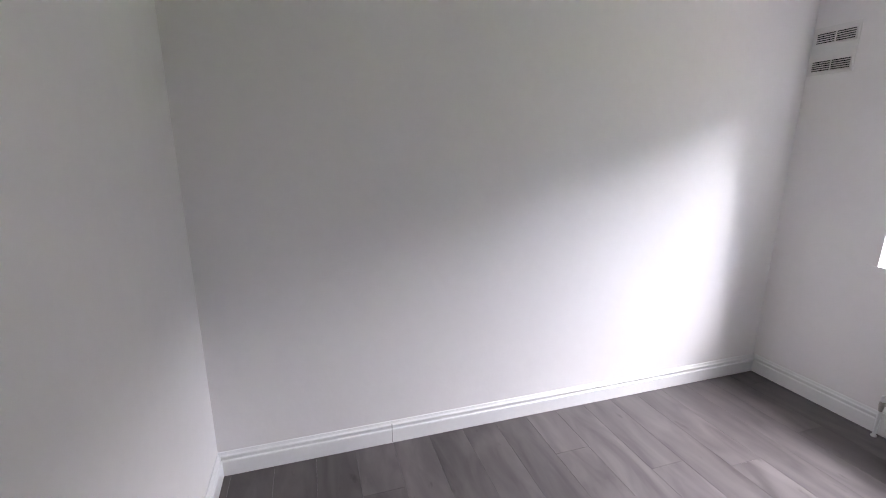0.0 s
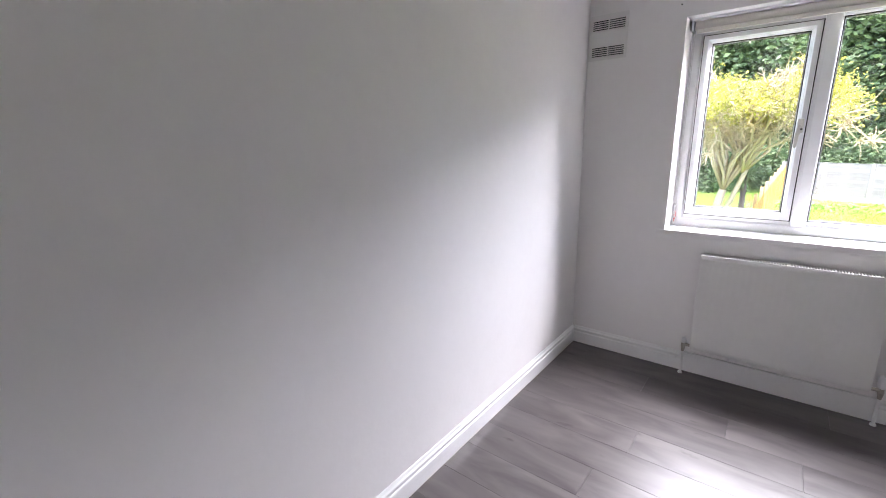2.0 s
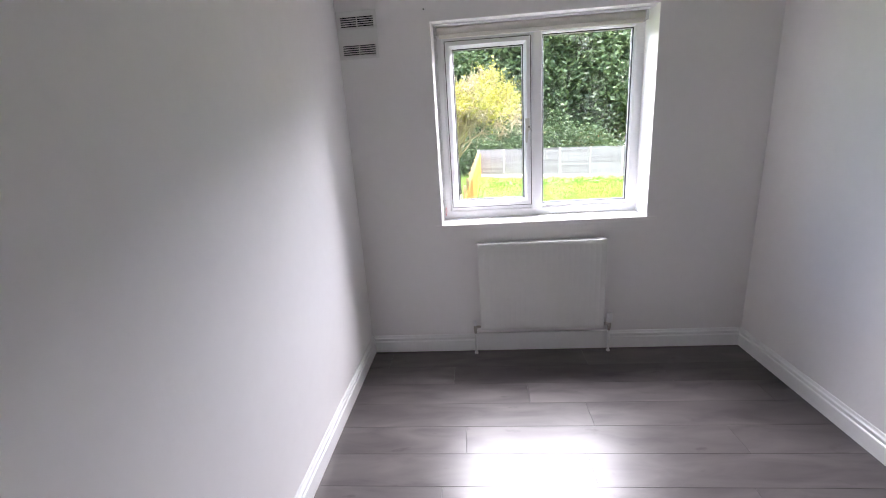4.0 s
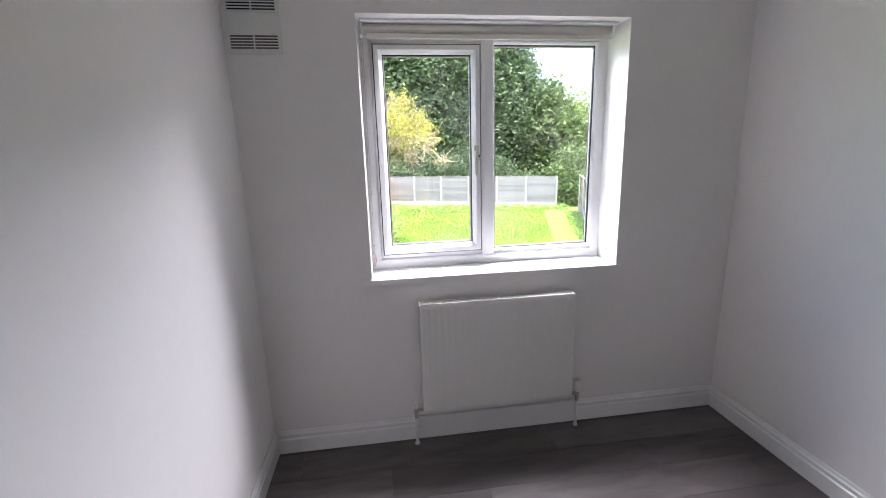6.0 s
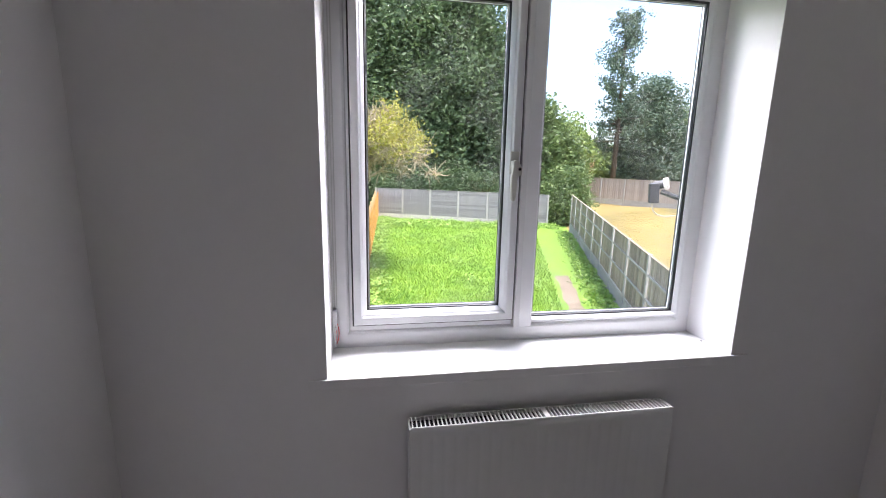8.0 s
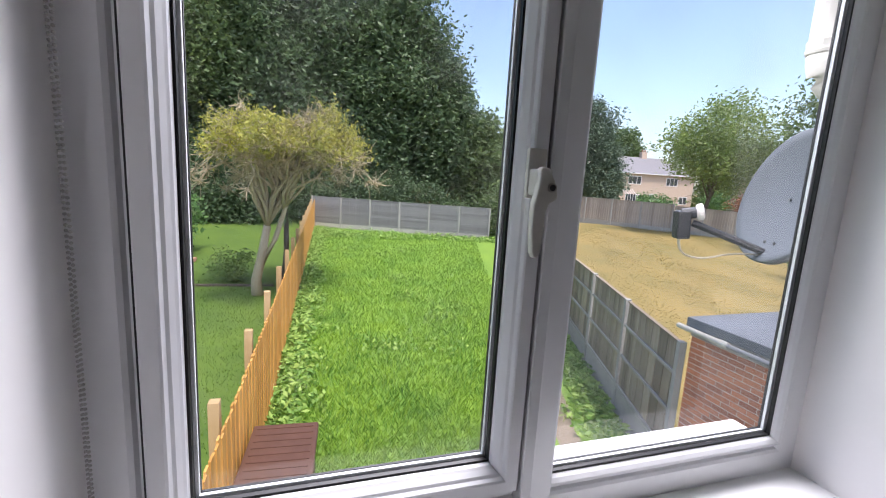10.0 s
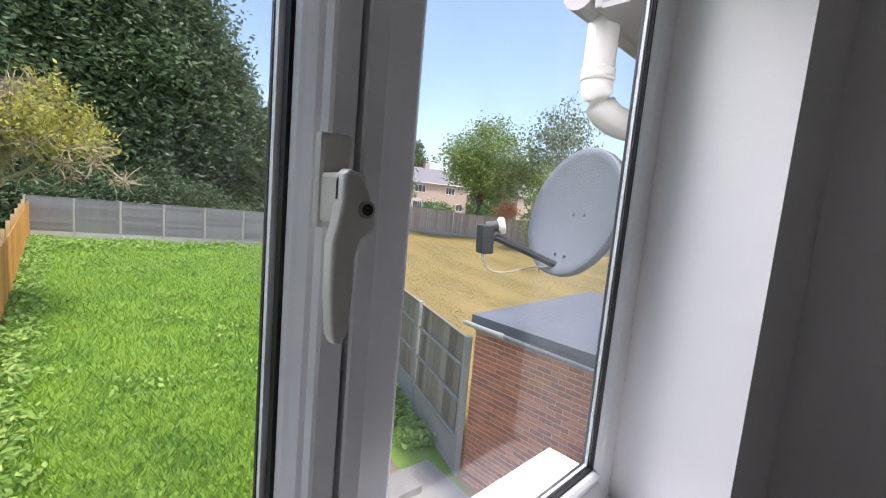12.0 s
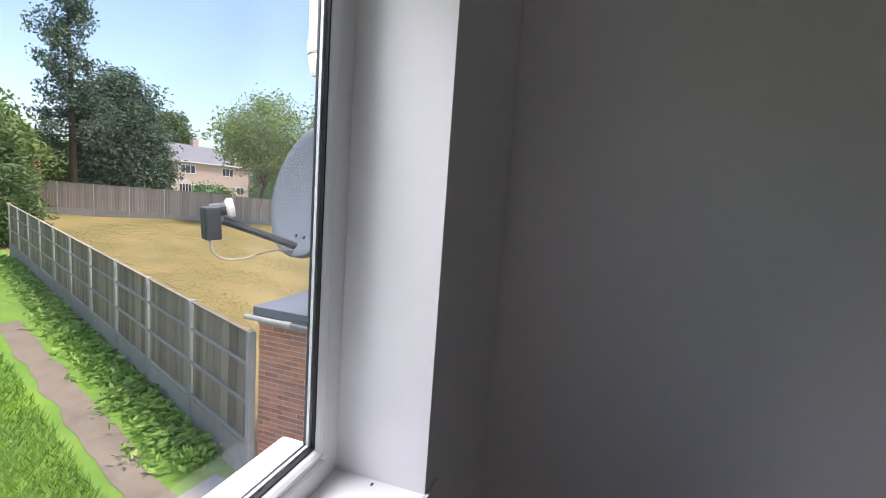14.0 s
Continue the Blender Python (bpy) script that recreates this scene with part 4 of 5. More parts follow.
ral = mesh_of(box(-0.02, 0.02, -0.99, 0.99, -0.04, 0.04, 0.004), "rail", M_ORANGE)
for j in range(13):
    y = 4.10 + j * 1.98
    place(new("post", pst), of, turned(lx(y) - 0.14, y, gz(y), 2.1))
    for z in (0.35, 0.95, 1.55):
        place(new("rail", ral), of, pose(lx(y + 0.99) - 0.035, y + 0.99, gz(y + 0.99) + z, 1.7, 0, 2.1))


def panel_fence(name, p0, p1, count, high, material, label, boards, horizontal=False, gravel=0.28, rails=True, side=-1):
    """Concrete posts with gravel boards and timber panels between two ground points."""
    a, b = Vector(p0), Vector(p1)
    f = thing(name, a, label, "fence")
    run = b - a
    ang = math.degrees(math.atan2(run.y, run.x))
    step = math.hypot(run.x, run.y) / count
    post = mesh_of(box(-0.05, 0.05, -0.05, 0.05, -0.4, high + 0.04, 0.008), "post", M_CPOST)
    grav = mesh_of(box(0.05, step - 0.05, -0.022, 0.022, -0.3, gravel, 0.004), "gravel_board", M_CPOST)
    if horizontal:
        n = boards
        slat = mesh_of(box(0.05, step - 0.05, -0.008, 0.008, 0, (high - gravel) / n + 0.012), "slat", material)
    else:
        w = (step - 0.1) / boards
        slat = mesh_of(box(-w * 0.47, w * 0.47, -0.007, 0.007, gravel, high), "board", material)
    bat = mesh_of(box(-0.018, 0.018, -0.03, -0.006, gravel, high), "batten", material)
    rail = mesh_of(box(0.05, step - 0.05, min(0.016 * side, 0.05 * side), max(0.016 * side, 0.05 * side), -0.024, 0.024, 0.003), "rail", material if horizontal else M_CPOST)
    capm = mesh_of(box(0.04, step - 0.04, -0.035, 0.035, high, high + 0.025, 0.004), "capping", material)
    for i in range(count + 1):
        o = a.lerp(b, i / count)
        slope = math.degrees(math.atan2(run.z, math.hypot(run.x, run.y)))
        place(new("post", post), f, turned(o.x, o.y, o.z, ang))
        if i == count:
            break
        M = Matrix.Translation(o) @ Euler((0, 0, radians(ang))).to_matrix().to_4x4() @ Euler((0, -radians(slope), 0)).to_matrix().to_4x4()
        place(new("gravel_board", grav), f, M)
        if horizontal:
            for q in range(boards):
                place(new("slat", slat), f, M @ pose(0, 0.004 * (q % 2), gravel + q * (high - gravel) / boards, 6))
            for bx in (0.1, step * 0.28, step * 0.5, step * 0.72, step - 0.1):
                place(new("batten", bat), f, M @ pose(bx, 0, 0))
        else:
            for q in range(boards):
                place(new("board", slat), f, M @ pose(0.05 + (q + 0.5) * w, 0.006 * (q % 2), 0))
        if rails:
            for z in (gravel + 0.08, gravel + (high - gravel) * 0.40, gravel + (high - gravel) * 0.74):
                place(new("rail", rail), f, M @ pose(0, 0, z))
        place(new("capping", capm), f, M)
    return f


panel_fence("panel_fence", (-1.42, 29.6, gz(29.6) + 0.05), (9.98, 26.0, gz(26.0) + 0.05), 6, 2.0, M_GREYF, "silver-grey weathered panel fence with concrete posts at the lawn's end", 12, True, 0.26, False)
panel_fence("field_fence", (5.58, 4.42, gz(4.4) + 0.13), (10.75, 23.9, gz(24) + 0.10), 10, 2.16, M_GREYW, "weathered grey board fence with concrete posts and gravel boards", 15, False, 0.42, side=1)
panel_fence("far_fence", (16.0, 40.6, gz(40)), (24.2, 26.4, gz(26.4)), 7, 1.95, M_BROWNF, "brown weathered panel fence along the dry field", 12, False, 0.2, False)
panel_fence("far_fence", (24.2, 26.4, gz(26.4)), (31.5, 14.5, gz(14.5)), 7, 1.85, M_BROWNF, "brown closeboard fence behind the field tree", 12, False, 0.2, False)
panel_fence("side_fence", (-10.6, 14.0, gz(14)), (-13.0, 28.5, gz(28.5)), 7, 1.8, M_GREYW, "tan weathered fence of the next garden", 10, True, 0.15, False)

# the gardens run a few degrees off the house's square
TURN_G = Matrix.Translation((0.90, -0.15, 0)) @ Euler((0, 0, radians(-4.8))).to_matrix().to_4x4() @ Matrix.Translation((-0.95, 0.25, 0))


def turn_garden(before):
    for ob in set(scene.objects) - before:
        if ob.parent is None:
            up = RISE if ob.matrix_basis.translation.x > 15 else 0.0
            ob.matrix_basis = Matrix.Translation((0, 0, up)) @ TURN_G @ ob.matrix_basis


turn_garden(HOUSE_SIDE)

# ---- flat-roofed brick extension next door ----
EX, EY0, EY1, EXB, GB = 5.88, 0.32, 3.96, 9.6, -2.97
ext = thing("brick_extension", (7.3, 2.4, GB), "red brick flat-roofed extension with grey felt roof", "extension")
part("wall_core", box(EX + 0.012, EXB, EY0, EY1 - 0.012, GB, -0.46), M_MORTAR, ext, "pale mortar joints")
part("coping", box(EX - 0.012, EXB + 0.02, EY0, EY1 + 0.012, -0.46, -0.33, 0.006), M_CONC, ext, "pale flaking rendered band")
part("roof", box(EX - 0.06, EXB + 0.06, EY0, EY1 + 0.06, -0.33, -0.20, 0.015), M_FELT, ext, "grey felt flat roof")
part("overflow_pipe", tube([(EX - 0.09, 4.12, -0.355), (EX - 0.09, 3.46, -0.365)], 0.036, 14), M_PVCP, ext, "white plastic pipe end", smooth=False)
part("pipe_collar", tube([(EX - 0.09, 3.48, -0.365), (EX - 0.09, 3.36, -0.367)], 0.043, 14), M_PVCP, ext)
part("edge_pipe", tube([(EX - 0.09, 3.38, -0.367), (EX - 0.09, 0.4, -0.42)], 0.030, 12), M_GREYP, ext, "grey edge pipe")
for py in (4.0, 3.0, 2.0, 1.0):
    part("pipe_clip", box(EX - 0.075, EX, py - 0.015, py + 0.015, -0.385, -0.345), M_GREYP, ext)

# ---- satellite dish ----
dish = thing("satellite_dish", (2.42, 0.31, 1.45), "grey mesh-free satellite dish on a wall bracket outside", "satellite dish")
DC, DN = Vector(DISH_C), Vector(DISH_N).normalized()
du = DN.cross(Vector((0, 0, 1))).normalized()
dv = du.cross(DN).normalized()
if dv.z < 0:
    dv = -dv
bm = bmesh.new()
NR, NS, RU, RV = 10, 48, DISH_R[0], DISH_R[1]
fr, bk = [], []
for i in range(NR + 1):
    r = i / NR
    fr.append([bm.verts.new(DC + du * RU * r * math.cos(2 * math.pi * k / NS) + dv * RV * r * math.sin(2 * math.pi * k / NS) + DN * 0.045 * r * r) for k in range(NS)] if i else [bm.verts.new(DC)])
fr.append([bm.verts.new(v.co + (v.co - DC).normalized() * 0.006 - DN * 0.004) for v in fr[-1]])
fr.append([bm.verts.new(v.co - DN * 0.022) for v in fr[-1]])
for i in range(len(fr) - 1):
    a, b = fr[i], fr[i + 1]
    for k in range(NS):
        if i == 0:
            bm.faces.new((a[0], b[k], b[(k + 1) % NS]))
        else:
            bm.faces.new((a[k], b[k], b[(k + 1) % NS], a[(k + 1) % NS]))
bc = bm.verts.new(DC - DN * 0.012)
for k in range(NS):
    bm.faces.new((bc, fr[-1][(k + 1) % NS], fr[-1][k]))
bmesh.ops.recalc_face_normals(bm, faces=bm.faces[:])
part("reflector", bm, M_DISH, dish, "grey oval reflector", smooth=True)
for a, b in ((-0.03, 0.0), (0.03, 0.0), (-0.028, -0.15), (0.028, -0.15)):
    c = DC + du * a + dv * b + DN * (0.001 + 0.045 * (b / RV) ** 2)
    part("bolt", tube([c, c + DN * 0.004], 0.005, 8), M_LNB, dish)
foot = DC - dv * RV * 0.86 + DN * 0.03
LN = Vector(LNB_P)
armp = arc(foot, foot.lerp(LN, 0.5) - dv * 0.015, LN - Vector((0, 0, 0.035)), 6)
part("arm", tube([foot - DN * 0.06] + armp, 0.012, 8), M_LNB, dish, "dark grey feed arm")
lnb = part("lnb_body", box(-0.022, 0.022, -0.028, 0.028, -0.085, 0.012, 0.006, m=Matrix.Translation(LN - (DC - LN).normalized() * 0.035) @ Euler((0, 0.06, math.atan2(DN.y, DN.x))).to_matrix().to_4x4()), M_LNB, dish, "dark grey receiver head")
tod = (DC - LN).normalized()
part("lnb_neck", tube([LN - tod * 0.035, LN + tod * 0.012], [0.021, 0.019], 14), M_LNB, lnb)
part("lnb_cap", tube([LN + tod * 0.008, LN + tod * 0.014, LN + tod * 0.028, LN + tod * 0.031], [0.022, 0.029, 0.029, 0.022], 18), M_LNBW, lnb, "pale feed cap")
cb0 = LN - tod * 0.035 - Vector((0, 0, 0.085))
for off in (-0.008, 0.008):
    sag = arc(cb0 + du * off, cb0 + Vector((0, 0, -0.085)), cb0.lerp(foot, 0.45) + Vector((0, 0, -0.045)), 8)
    part("cable", tube(sag + arc(sag[-1], cb0.lerp(foot, 0.7) - Vector((0, 0, 0.012)), foot - dv * 0.012, 6)[1:], 0.0032, 6), M_CABLE, dish, "pale coaxial cable")
part("mount", tube([DC - DN * 0.012, DC - DN * 0.10, Vector((DC.x + 0.12, 0.40, DC.z - 0.06)), Vector((DC.x + 0.12, 0.30, DC.z - 0.06))], 0.018, 10), M_LNB, dish)
part("wall_plate", box(DC.x + 0.06, DC.x + 0.18, 0.30, 0.312, DC.z - 0.14, DC.z + 0.02, 0.003), M_LNB, dish)

# ---- soil pipe and gutter at the eaves ----
pipe = thing("soil_pipe", (PX, PY, PZ), "cream plastic waste pipe with a bend under the eaves", "pipe")
part("riser", tube([(PX, PY, PZ + 0.02), (PX, PY, PZ + 0.30)], PR, 20), M_PVCP, pipe, smooth=False)
part("collar", tube([(PX, PY, PZ), (PX, PY, PZ + 0.008), (PX, PY, PZ + 0.016), (PX, PY, PZ + 0.022), (PX, PY, PZ + 0.036), (PX, PY, PZ + 0.042)], [PR * 1.06, PR * 1.12, PR * 1.06, PR * 1.06, PR * 1.12, PR * 1.02], 20), M_PVCP, pipe)
part("bend", tube(arc((PX, PY, PZ + 0.005), (PX, PY, PZ - 0.115), (PX + 0.12, PY - 0.07, PZ - 0.125), 8) + [Vector((PX + 0.42, 0.30, PZ - 0.18))], PR, 20), M_PVCP, pipe, smooth=True)
gut = thing("gutter", (2.9, PY, PZ + 0.2), "dark eaves gutter and soffit edge above the window", "gutter")
part("fascia", box(PX - 0.14, PX + 2.5, PY - 0.06, PY - 0.035, PZ + 0.17, PZ + 0.36, 0.003), M_SOFFIT, gut)
part("soffit", box(PX - 0.14, PX + 2.5, 0.30, PY - 0.06, PZ + 0.165, PZ + 0.18), M_SOFFIT, gut)
part("trough", tube([(PX - 0.14, PY + 0.02, PZ + 0.235), (PX + 2.5, PY + 0.02, PZ + 0.22)], 0.056, 16), M_SOFFIT, gut, smooth=False)

# ---- the next garden's things ----
HOUSE_SIDE = set(scene.objects)

shed = thing("garden_shed", (-7.0, 15.7, gz(15.7)), "red-brown timber garden shed with a dark felt gable roof", "shed")
sx0, sx1, sy0, sy1, sz = -7.75, -6.35, 15.0, 16.6, gz(15.5)
part("shed_body", box(sx0, sx1, sy0, sy1, sz, sz + 1.88), M_SHED, shed)
bm = bmesh.new()
g = [(sx0, sz + 1.88), (sx1, sz + 1.88), ((sx0 + sx1) / 2, sz + 2.28)]
e2 = [[bm.verts.new((x, yy, z)) for x, z in g] for yy in (sy0, sy1)]
for i in range(3):
    bm.faces.new((e2[0][i], e2[0][(i + 1) % 3], e2[1][(i + 1) % 3], e2[1][i]))
bm.faces.new(e2[0]); bm.faces.new(e2[1][::-1])
bmesh.ops.recalc_face_normals(bm, faces=bm.faces[:])
part("gable", bm, M_SHED, shed)
for s, xe in ((-1, sx0), (1, sx1)):
    bm = bmesh.new()
    xm = (sx0 + sx1) / 2
    q = [(xe + s * 0.10, sz + 1.835), (xm, sz + 2.30), (xm, sz + 2.335), (xe + s * 0.10, sz + 1.87)]
    e2 = [[bm.verts.new((x, yy, z)) for x, z in q] for yy in (sy0 - 0.1, sy1 + 0.08)]
    for i in range(4):
        bm.faces.new((e2[0][i], e2[0][(i + 1) % 4], e2[1][(i + 1) % 4], e2[1][i]))
    bm.faces.new(e2[0]); bm.faces.new(e2[1][::-1])
    bmesh.ops.recalc_face_normals(bm, faces=bm.faces[:])
    part("roof_slope", bm, M_SHEDR, shed, "dark felt roof slope")
slat = mesh_of(box(sx0 - 0.008, sx1 + 0.008, sy0 - 0.012, sy0, 0, 0.112), "cladding_board", M_SHED)
sside = mesh_of(box(sx1, sx1 + 0.012, sy0, sy1, 0, 0.112), "cladding_board", M_SHED)
for k in range(16):
    place(new("cladding_board", slat), shed, pose(0, 0, sz + 0.02 + k * 0.116))
    place(new("cladding_board", sside), shed, pose(0, 0, sz + 0.02 + k * 0.116))
sd = part("shed_door", box(sx0 + 0.28, sx0 + 1.02, sy0 - 0.04, sy0 - 0.012, sz + 0.08, sz + 1.80, 0.004), M_SHED, shed, "plain red-brown shed door")
for z in (0.3, 1.5):
    part("hinge", box(sx0 + 0.70, sx0 + 1.05, sy0 - 0.046, sy0 - 0.04, sz + z, sz + z + 0.035), M_STEEL, sd)
part("notice", box(sx0 + 0.12, sx0 + 0.22, sy0 - 0.017, sy0 - 0.012, sz + 1.62, sz + 1.74), M_LNBW, shed, "small pale notice")
tubb = thing("blue_tub", (-6.0, 15.6, gz(15.6)), "small blue plastic tub beside the shed", "tub")
part("tub", tube([(-6.02, 15.55, gz(15.6)), (-6.02, 15.55, gz(15.6) + 0.26), (-6.02, 15.55, gz(15.6) + 0.28)], [0.15, 0.19, 0.20], 16), M_BLUEP, tubb)

dryer = thing("rotary_dryer", (-3.2, 7.4, gz(7.4)), "folding metal rotary clothes dryer with empty arms", "clothes dryer")
hub = Vector((-3.24, 7.4, -1.22))
part("pole", tube([(-3.2, 7.4, gz(7.4) - 0.1), hub], 0.021, 10), M_STEEL, dryer)
part("hub", tube([hub - Vector((0, 0, 0.03)), hub + Vector((0, 0, 0.05))], 0.04, 12), M_UPVC, dryer)
part("slider", tube([hub - Vector((0.0, 0, 0.42)), hub - Vector((0, 0, 0.30))], 0.033, 12), M_UPVC, dryer)
for a in (22, 112, 202, 292):
    d = Vector((math.cos(radians(a)), math.sin(radians(a)), 0))
    tip = hub + d * 1.45 + Vector((0, 0, 0.55))
    am = part("arm", tube([hub, tip], 0.011, 8), M_STEEL, dryer)
    part("strut", tube([hub - Vector((0, 0, 0.36)), hub.lerp(tip, 0.42)], 0.008, 8), M_STEEL, am)

storage = thing("garden_box", (0.15, 4.5, gz(4.5)), "brown plastic garden storage box with a ribbed lid", "storage box")
bz = gz(4.5)
part("box_body", box(-0.22, 0.52, 3.95, 5.02, bz, bz + 0.98, 0.03), M_BOX, storage)
lid = part("box_lid", box(-0.26, 0.56, 3.90, 5.06, bz + 0.98, bz + 1.08, 0.03), M_BOX, storage, "brown ribbed lid")
for k in range(8):
    yy = 4.0 + k * 0.135
    part("lid_rib", box(-0.20, 0.50, yy, yy + 0.045, bz + 1.078, bz + 1.092, 0.004), M_BOX, lid)

edg = thing("lawn_edging", (-4.2, 15.2, gz(15.2)), "low dark timber edging across the lawn", "edging")
for k in range(9):
    x = -6.1 + k * 0.5
    part("edging_board", box(x, x + 0.48, 15.15, 15.27, gz(15.2) - 0.05, gz(15.2) + 0.07, 0.012), M_BARK, edg)
slab = tagged(part("paving", box(-9.0, -6.9, 12.0, 14.9, gz(13) - 0.06, gz(14.9) + 0.03, 0.01), M_CONC), "grey paving slabs before the shed", "paving", kind=S)
logs = thing("log_pile", (-7.0, 20.9, gz(20.9)), "scattered pile of cut logs and brash on the ground", "log pile")
rl = random.Random(5)
lm = mesh_of(tube([(-0.35, 0, 0), (0.35, 0.03, 0.02)], 0.07, 8), "log", M_LOG)
for k in range(26):
    place(new("log", lm), logs, pose(-7.6 + rl.random() * 2.2, 18.2 + rl.random() * 0.9, gz(18.6) + 0.06 + 0.10 * rl.random(), rl.uniform(-20, 20), rl.uniform(-15, 15), rl.uniform(0, 180)))


# ---- houses in the distance ----
def house(name, x0, x1, y0, y1, zb, ze, zr, wallm, label, wins, turn=0.0):
    """A hipped-roof house: brick walls, tiled roof with a chimney, framed windows on its near face (y0)."""
    cx, cy = (x0 + x1) / 2, (y0 + y1) / 2
    h = thing(name, (cx, cy, zb), label, "house")
    kids = [part("house_wall", box(x0, x1, y0, y1, zb, ze), wallm, h)]
    bm = bmesh.new()
    o = 0.45
    inset = (y1 - y0) / 2
    low = [bm.verts.new(p) for p in ((x0 - o, y0 - o, ze - 0.05), (x1 + o, y0 - o, ze - 0.05), (x1 + o, y1 + o, ze - 0.05), (x0 - o, y1 + o, ze - 0.05))]
    up = [bm.verts.new((x0 + inset, cy, zr)), bm.verts.new((x1 - inset, cy, zr))]
    for q in ((low[0], low[1], up[1], up[0]), (low[1], low[2], up[1]), (low[2], low[3], up[0], up[1]), (low[3], low[0], up[0]), (low[3], low[2], low[1], low[0])):
        bm.faces.new(q)
    roof = part("house_roof", bm, M_HROOF, h, "grey tiled hipped roof")
    part("gutter_board", box(x0 - o, x1 + o, y0 - o - 0.03, y0 - o + 0.06, ze - 0.17, ze - 0.03), M_UPVC, h)
    part("chimney", box(cx - 0.5, cx + 0.5, cy - 0.35, cy + 0.35, zr - 0.8, zr + 0.9, 0.02), wallm, roof)
    for i in (-0.25, 0.25):
        part("chimney_pot", tube([(cx + i, cy, zr + 0.9), (cx + i, cy, zr + 1.25)], [0.13, 0.11], 10), M_HRED, roof)
    for wx, wz, ww, wh, lights in wins:
        w = part("window", ring(wx, wx + ww, wz, wz + wh, [(0, y0 + 0.02), (0, y0 - 0.05), (0.09, y0 - 0.05), (0.09, y0 + 0.02)]), M_UPVC, h)
        part("window_pane", box(wx + 0.08, wx + ww - 0.08, y0 - 0.012, y0 - 0.004, wz + 0.08, wz + wh - 0.08), M_HGLASS, w)
        for k in range(1, lights):
            xx = wx + ww * k / lights
            part("glazing_bar", box(xx - 0.04, xx + 0.04, y0 - 0.045, y0 - 0.012, wz + 0.08, wz + wh - 0.08), M_UPVC, w)
    if turn:
        h.matrix_basis = h.matrix_basis @ pose(0, 0, 0, 0, 0, turn)
    return h


house("pink_brick_house", 41.5, 56.5, 60, 67, -2.3, 3.3, 6.0, M_HBRICK, "pale pink brick semi-detached house with grey hipped roof", [(44.2, 1.5, 2.4, 1.3, 3), (44.6, -1.4, 2.4, 1.3, 3), (48.4, -1.9, 1.0, 2.0, 1), (51.2, 1.5, 2.2, 1.3, 3), (54.0, -1.4, 1.6, 1.3, 2)])
house("brick_house", 62, 78, 52, 59, -2.3, 2.6, 5.0, M_HBRICK, "far brick house with white framed windows", [(63.5, 0.9, 2.4, 1.3, 3), (67.5, 0.9, 2.4, 1.3, 3), (64, -1.7, 2.4, 1.3, 3), (71.5, 0.9, 2.0, 1.3, 2)])
house("red_brick_house", 15.0, 27.0, 58, 65, -2.3, 3.0, 5.8, M_HRED, "red brick house glimpsed behind the trees", [(16.5, 1.0, 2.2, 1.3, 3), (21, 1.0, 2.0, 1.3, 2), (18, -1.8, 2.4, 1.3, 3), (24, 1.0, 1.6, 1.3, 2)])
house("red_brick_house", 0.5, 11.0, 47, 54, -2.3, 2.8, 5.4, M_HRED, "red brick house half hidden behind dark trees", [(2, 0.8, 2.2, 1.3, 3), (6.5, 0.8, 2.2, 1.3, 3)])
house("red_brick_house", -22, -10, 46, 53, -2.3, 3.4, 6.0, M_HRED, "red brick house behind the next garden's tall trees", [(-20, 1.2, 2.2, 1.3, 3), (-15, 1.2, 2.2, 1.3, 3)])
ghouse = thing("greenhouse", (38.8, 52, gz(52)), "small white framed greenhouse behind the fence", "greenhouse")
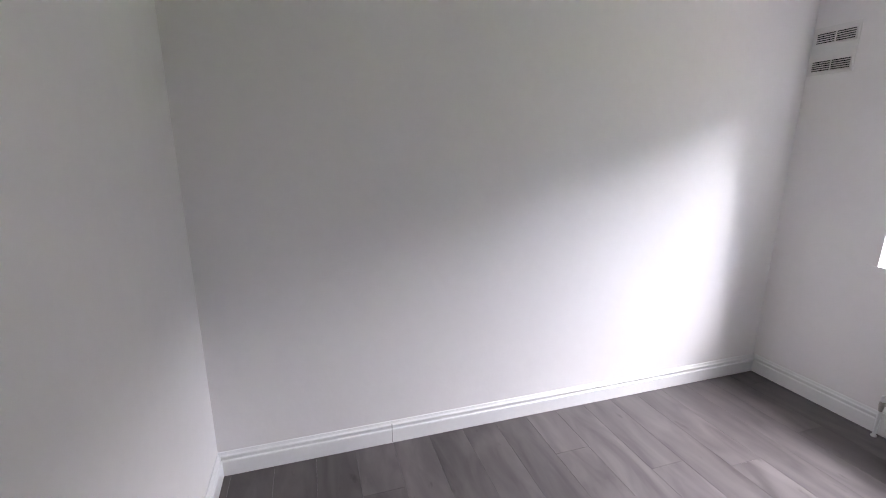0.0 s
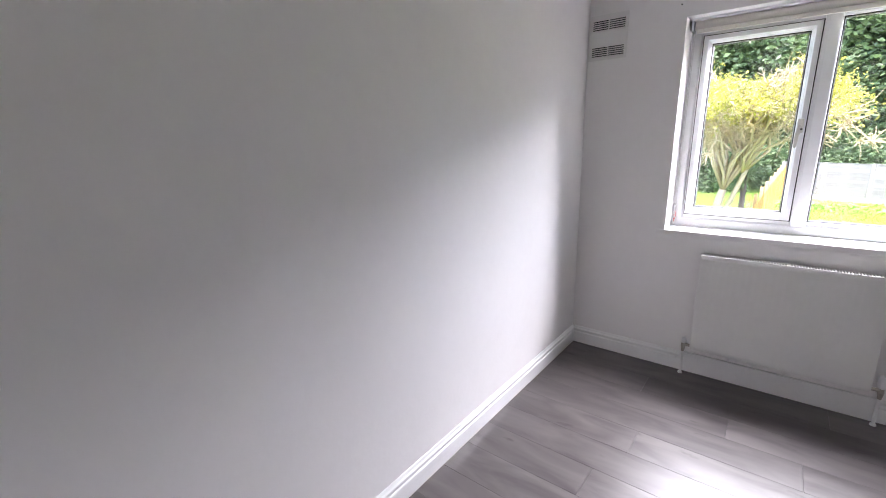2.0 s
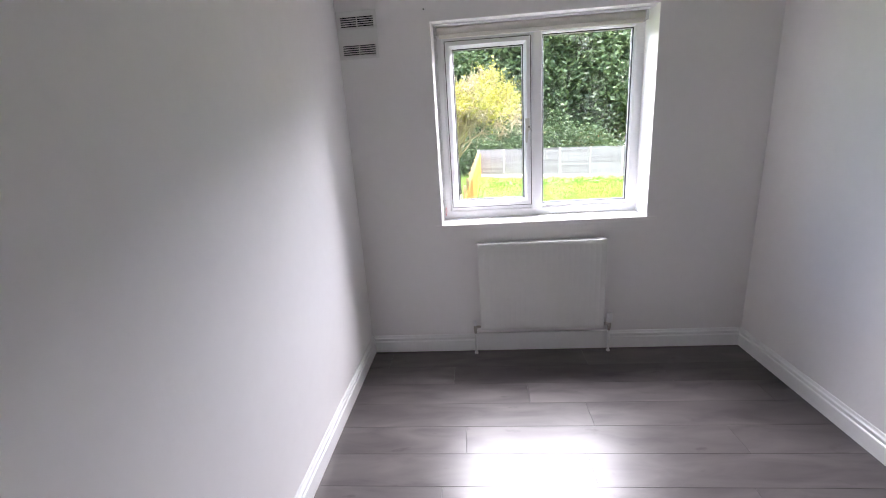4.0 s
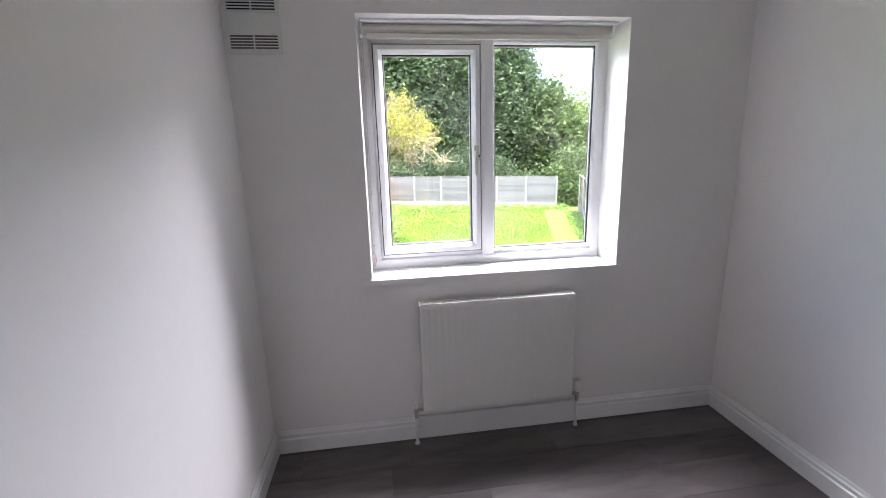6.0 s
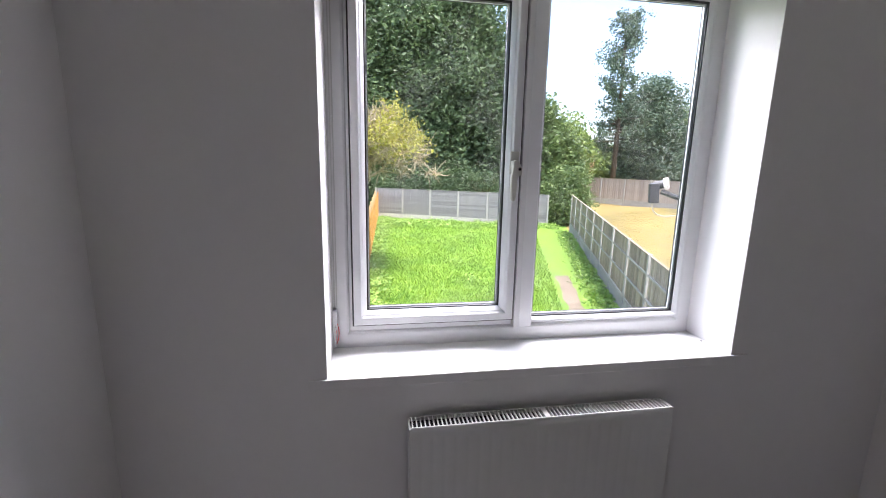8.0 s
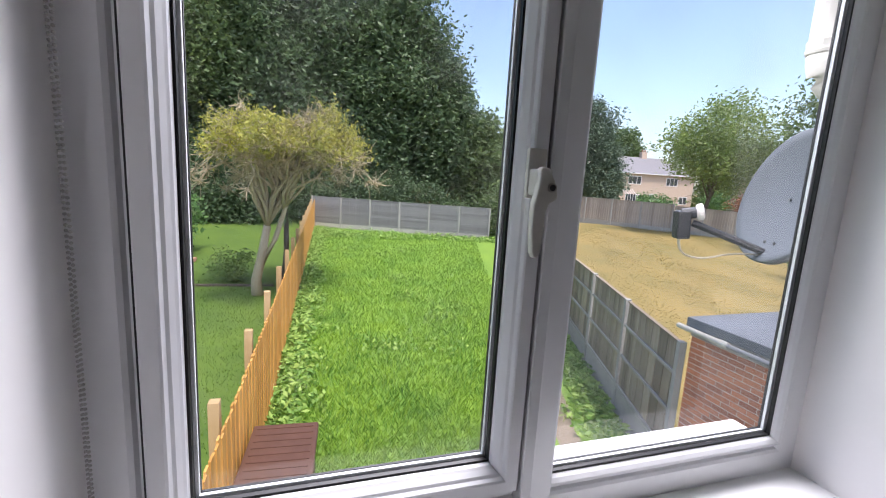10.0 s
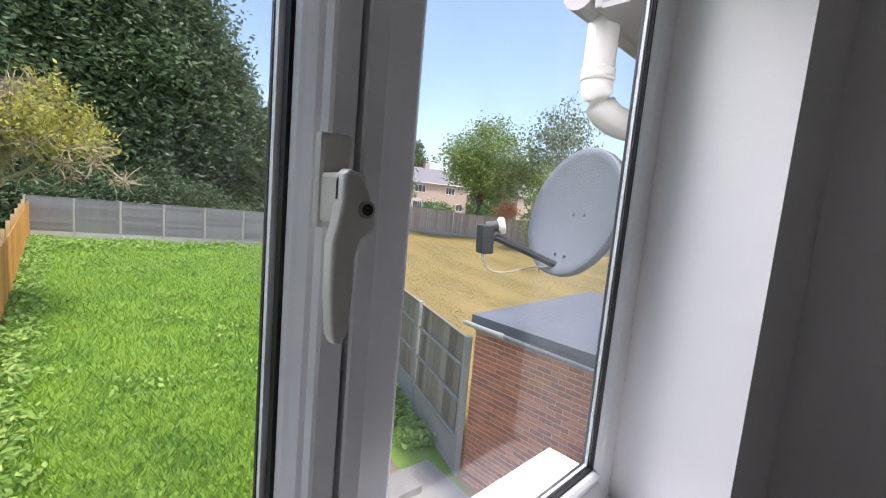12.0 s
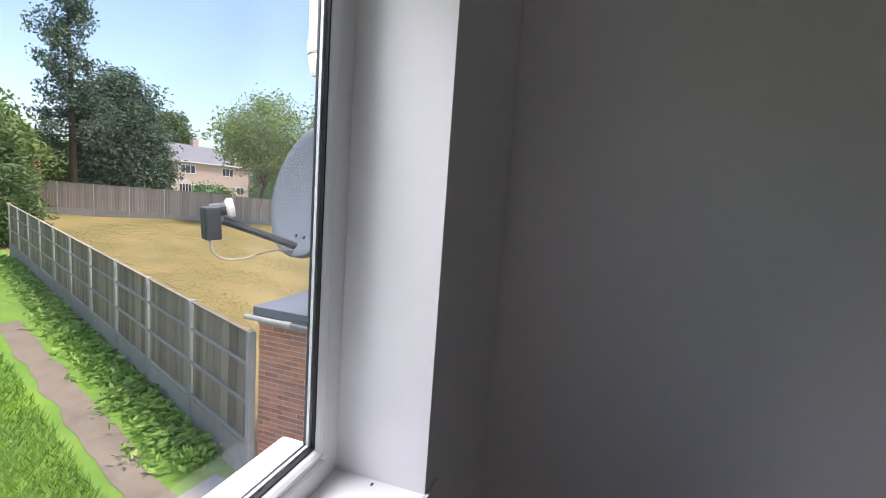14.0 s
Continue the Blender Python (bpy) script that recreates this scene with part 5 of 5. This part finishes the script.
for k in range(5):
    part("glazing_bar", tube([(38 + 0.4 * k, 51.5, gz(52)), (38 + 0.4 * k, 51.5, 0.0), (38 + 0.4 * k, 52.5, 0.7)], 0.035, 6), M_UPVC, ghouse)
part("glass_wall", box(38, 39.6, 51.52, 51.54, gz(52), 0.0), M_HGLASS, ghouse)

turn_garden(HOUSE_SIDE)

# ---- floor planks ----
rp = random.Random(7)
PW = 0.193
row = 0
y1 = -0.035
starts = {}
while y1 > -D:
    y0 = max(y1 - PW, -D + 0.002)
    j = {4: 0.672, 3: 1.32}.get(row, 0.15 + (row * 0.437) % 1.1)
    cuts = sorted({0.004, W - 0.004} | {c for c in (j, j + 1.285, j - 1.285) if 0.05 < c < W - 0.05})
    for a, b in zip(cuts, cuts[1:]):
        bm = box(a + 0.0004, b - 0.0004, y0 + 0.0004, y1 - 0.0004, -0.0115, 0.0)
        top = [e for e in bm.edges if all(v.co.z > -0.001 for v in e.verts)]
        bmesh.ops.bevel(bm, geom=top, offset=0.0005, segments=1, affect="EDGES")
        part("plank", bm, M_FLOOR, floor)
    y1 -= PW
    row += 1
part("plank", box(0.004, W - 0.004, -0.0346, -0.003, -0.0115, 0.0), M_FLOOR, floor)

# ---- brickwork of the extension ----
bl, bh, gap = 0.213, 0.063, 0.0125
full = mesh_of(box(0.006, 0.03, 0, bl, 0, bh), "brick", M_BRICK)
halfb = mesh_of(box(0.006, 0.03, 0, bl / 2 - gap / 2, 0, bh), "brick", M_BRICK)
rest = bmesh.new()
z, course = GB + 0.02, 0
while z + bh < -0.465:
    y = EY1
    if course % 2:
        y -= bl / 2 - gap / 2
        place(new("brick", halfb), ext, pose(EX, y, z))
        y -= gap
    while y - bl > EY0:
        y -= bl
        if y > 1.95:
            place(new("brick", full), ext, pose(EX + 0.0015 * math.sin(course * 7 + y * 31), y, z))
        else:
            box(EX + 0.006, EX + 0.03, y, y + bl, z, z + bh, bm=rest)
        y -= gap
    z += bh + gap
    course += 1
tagged(part("brickwork", rest, M_BRICKI, ext), kind="stuff")
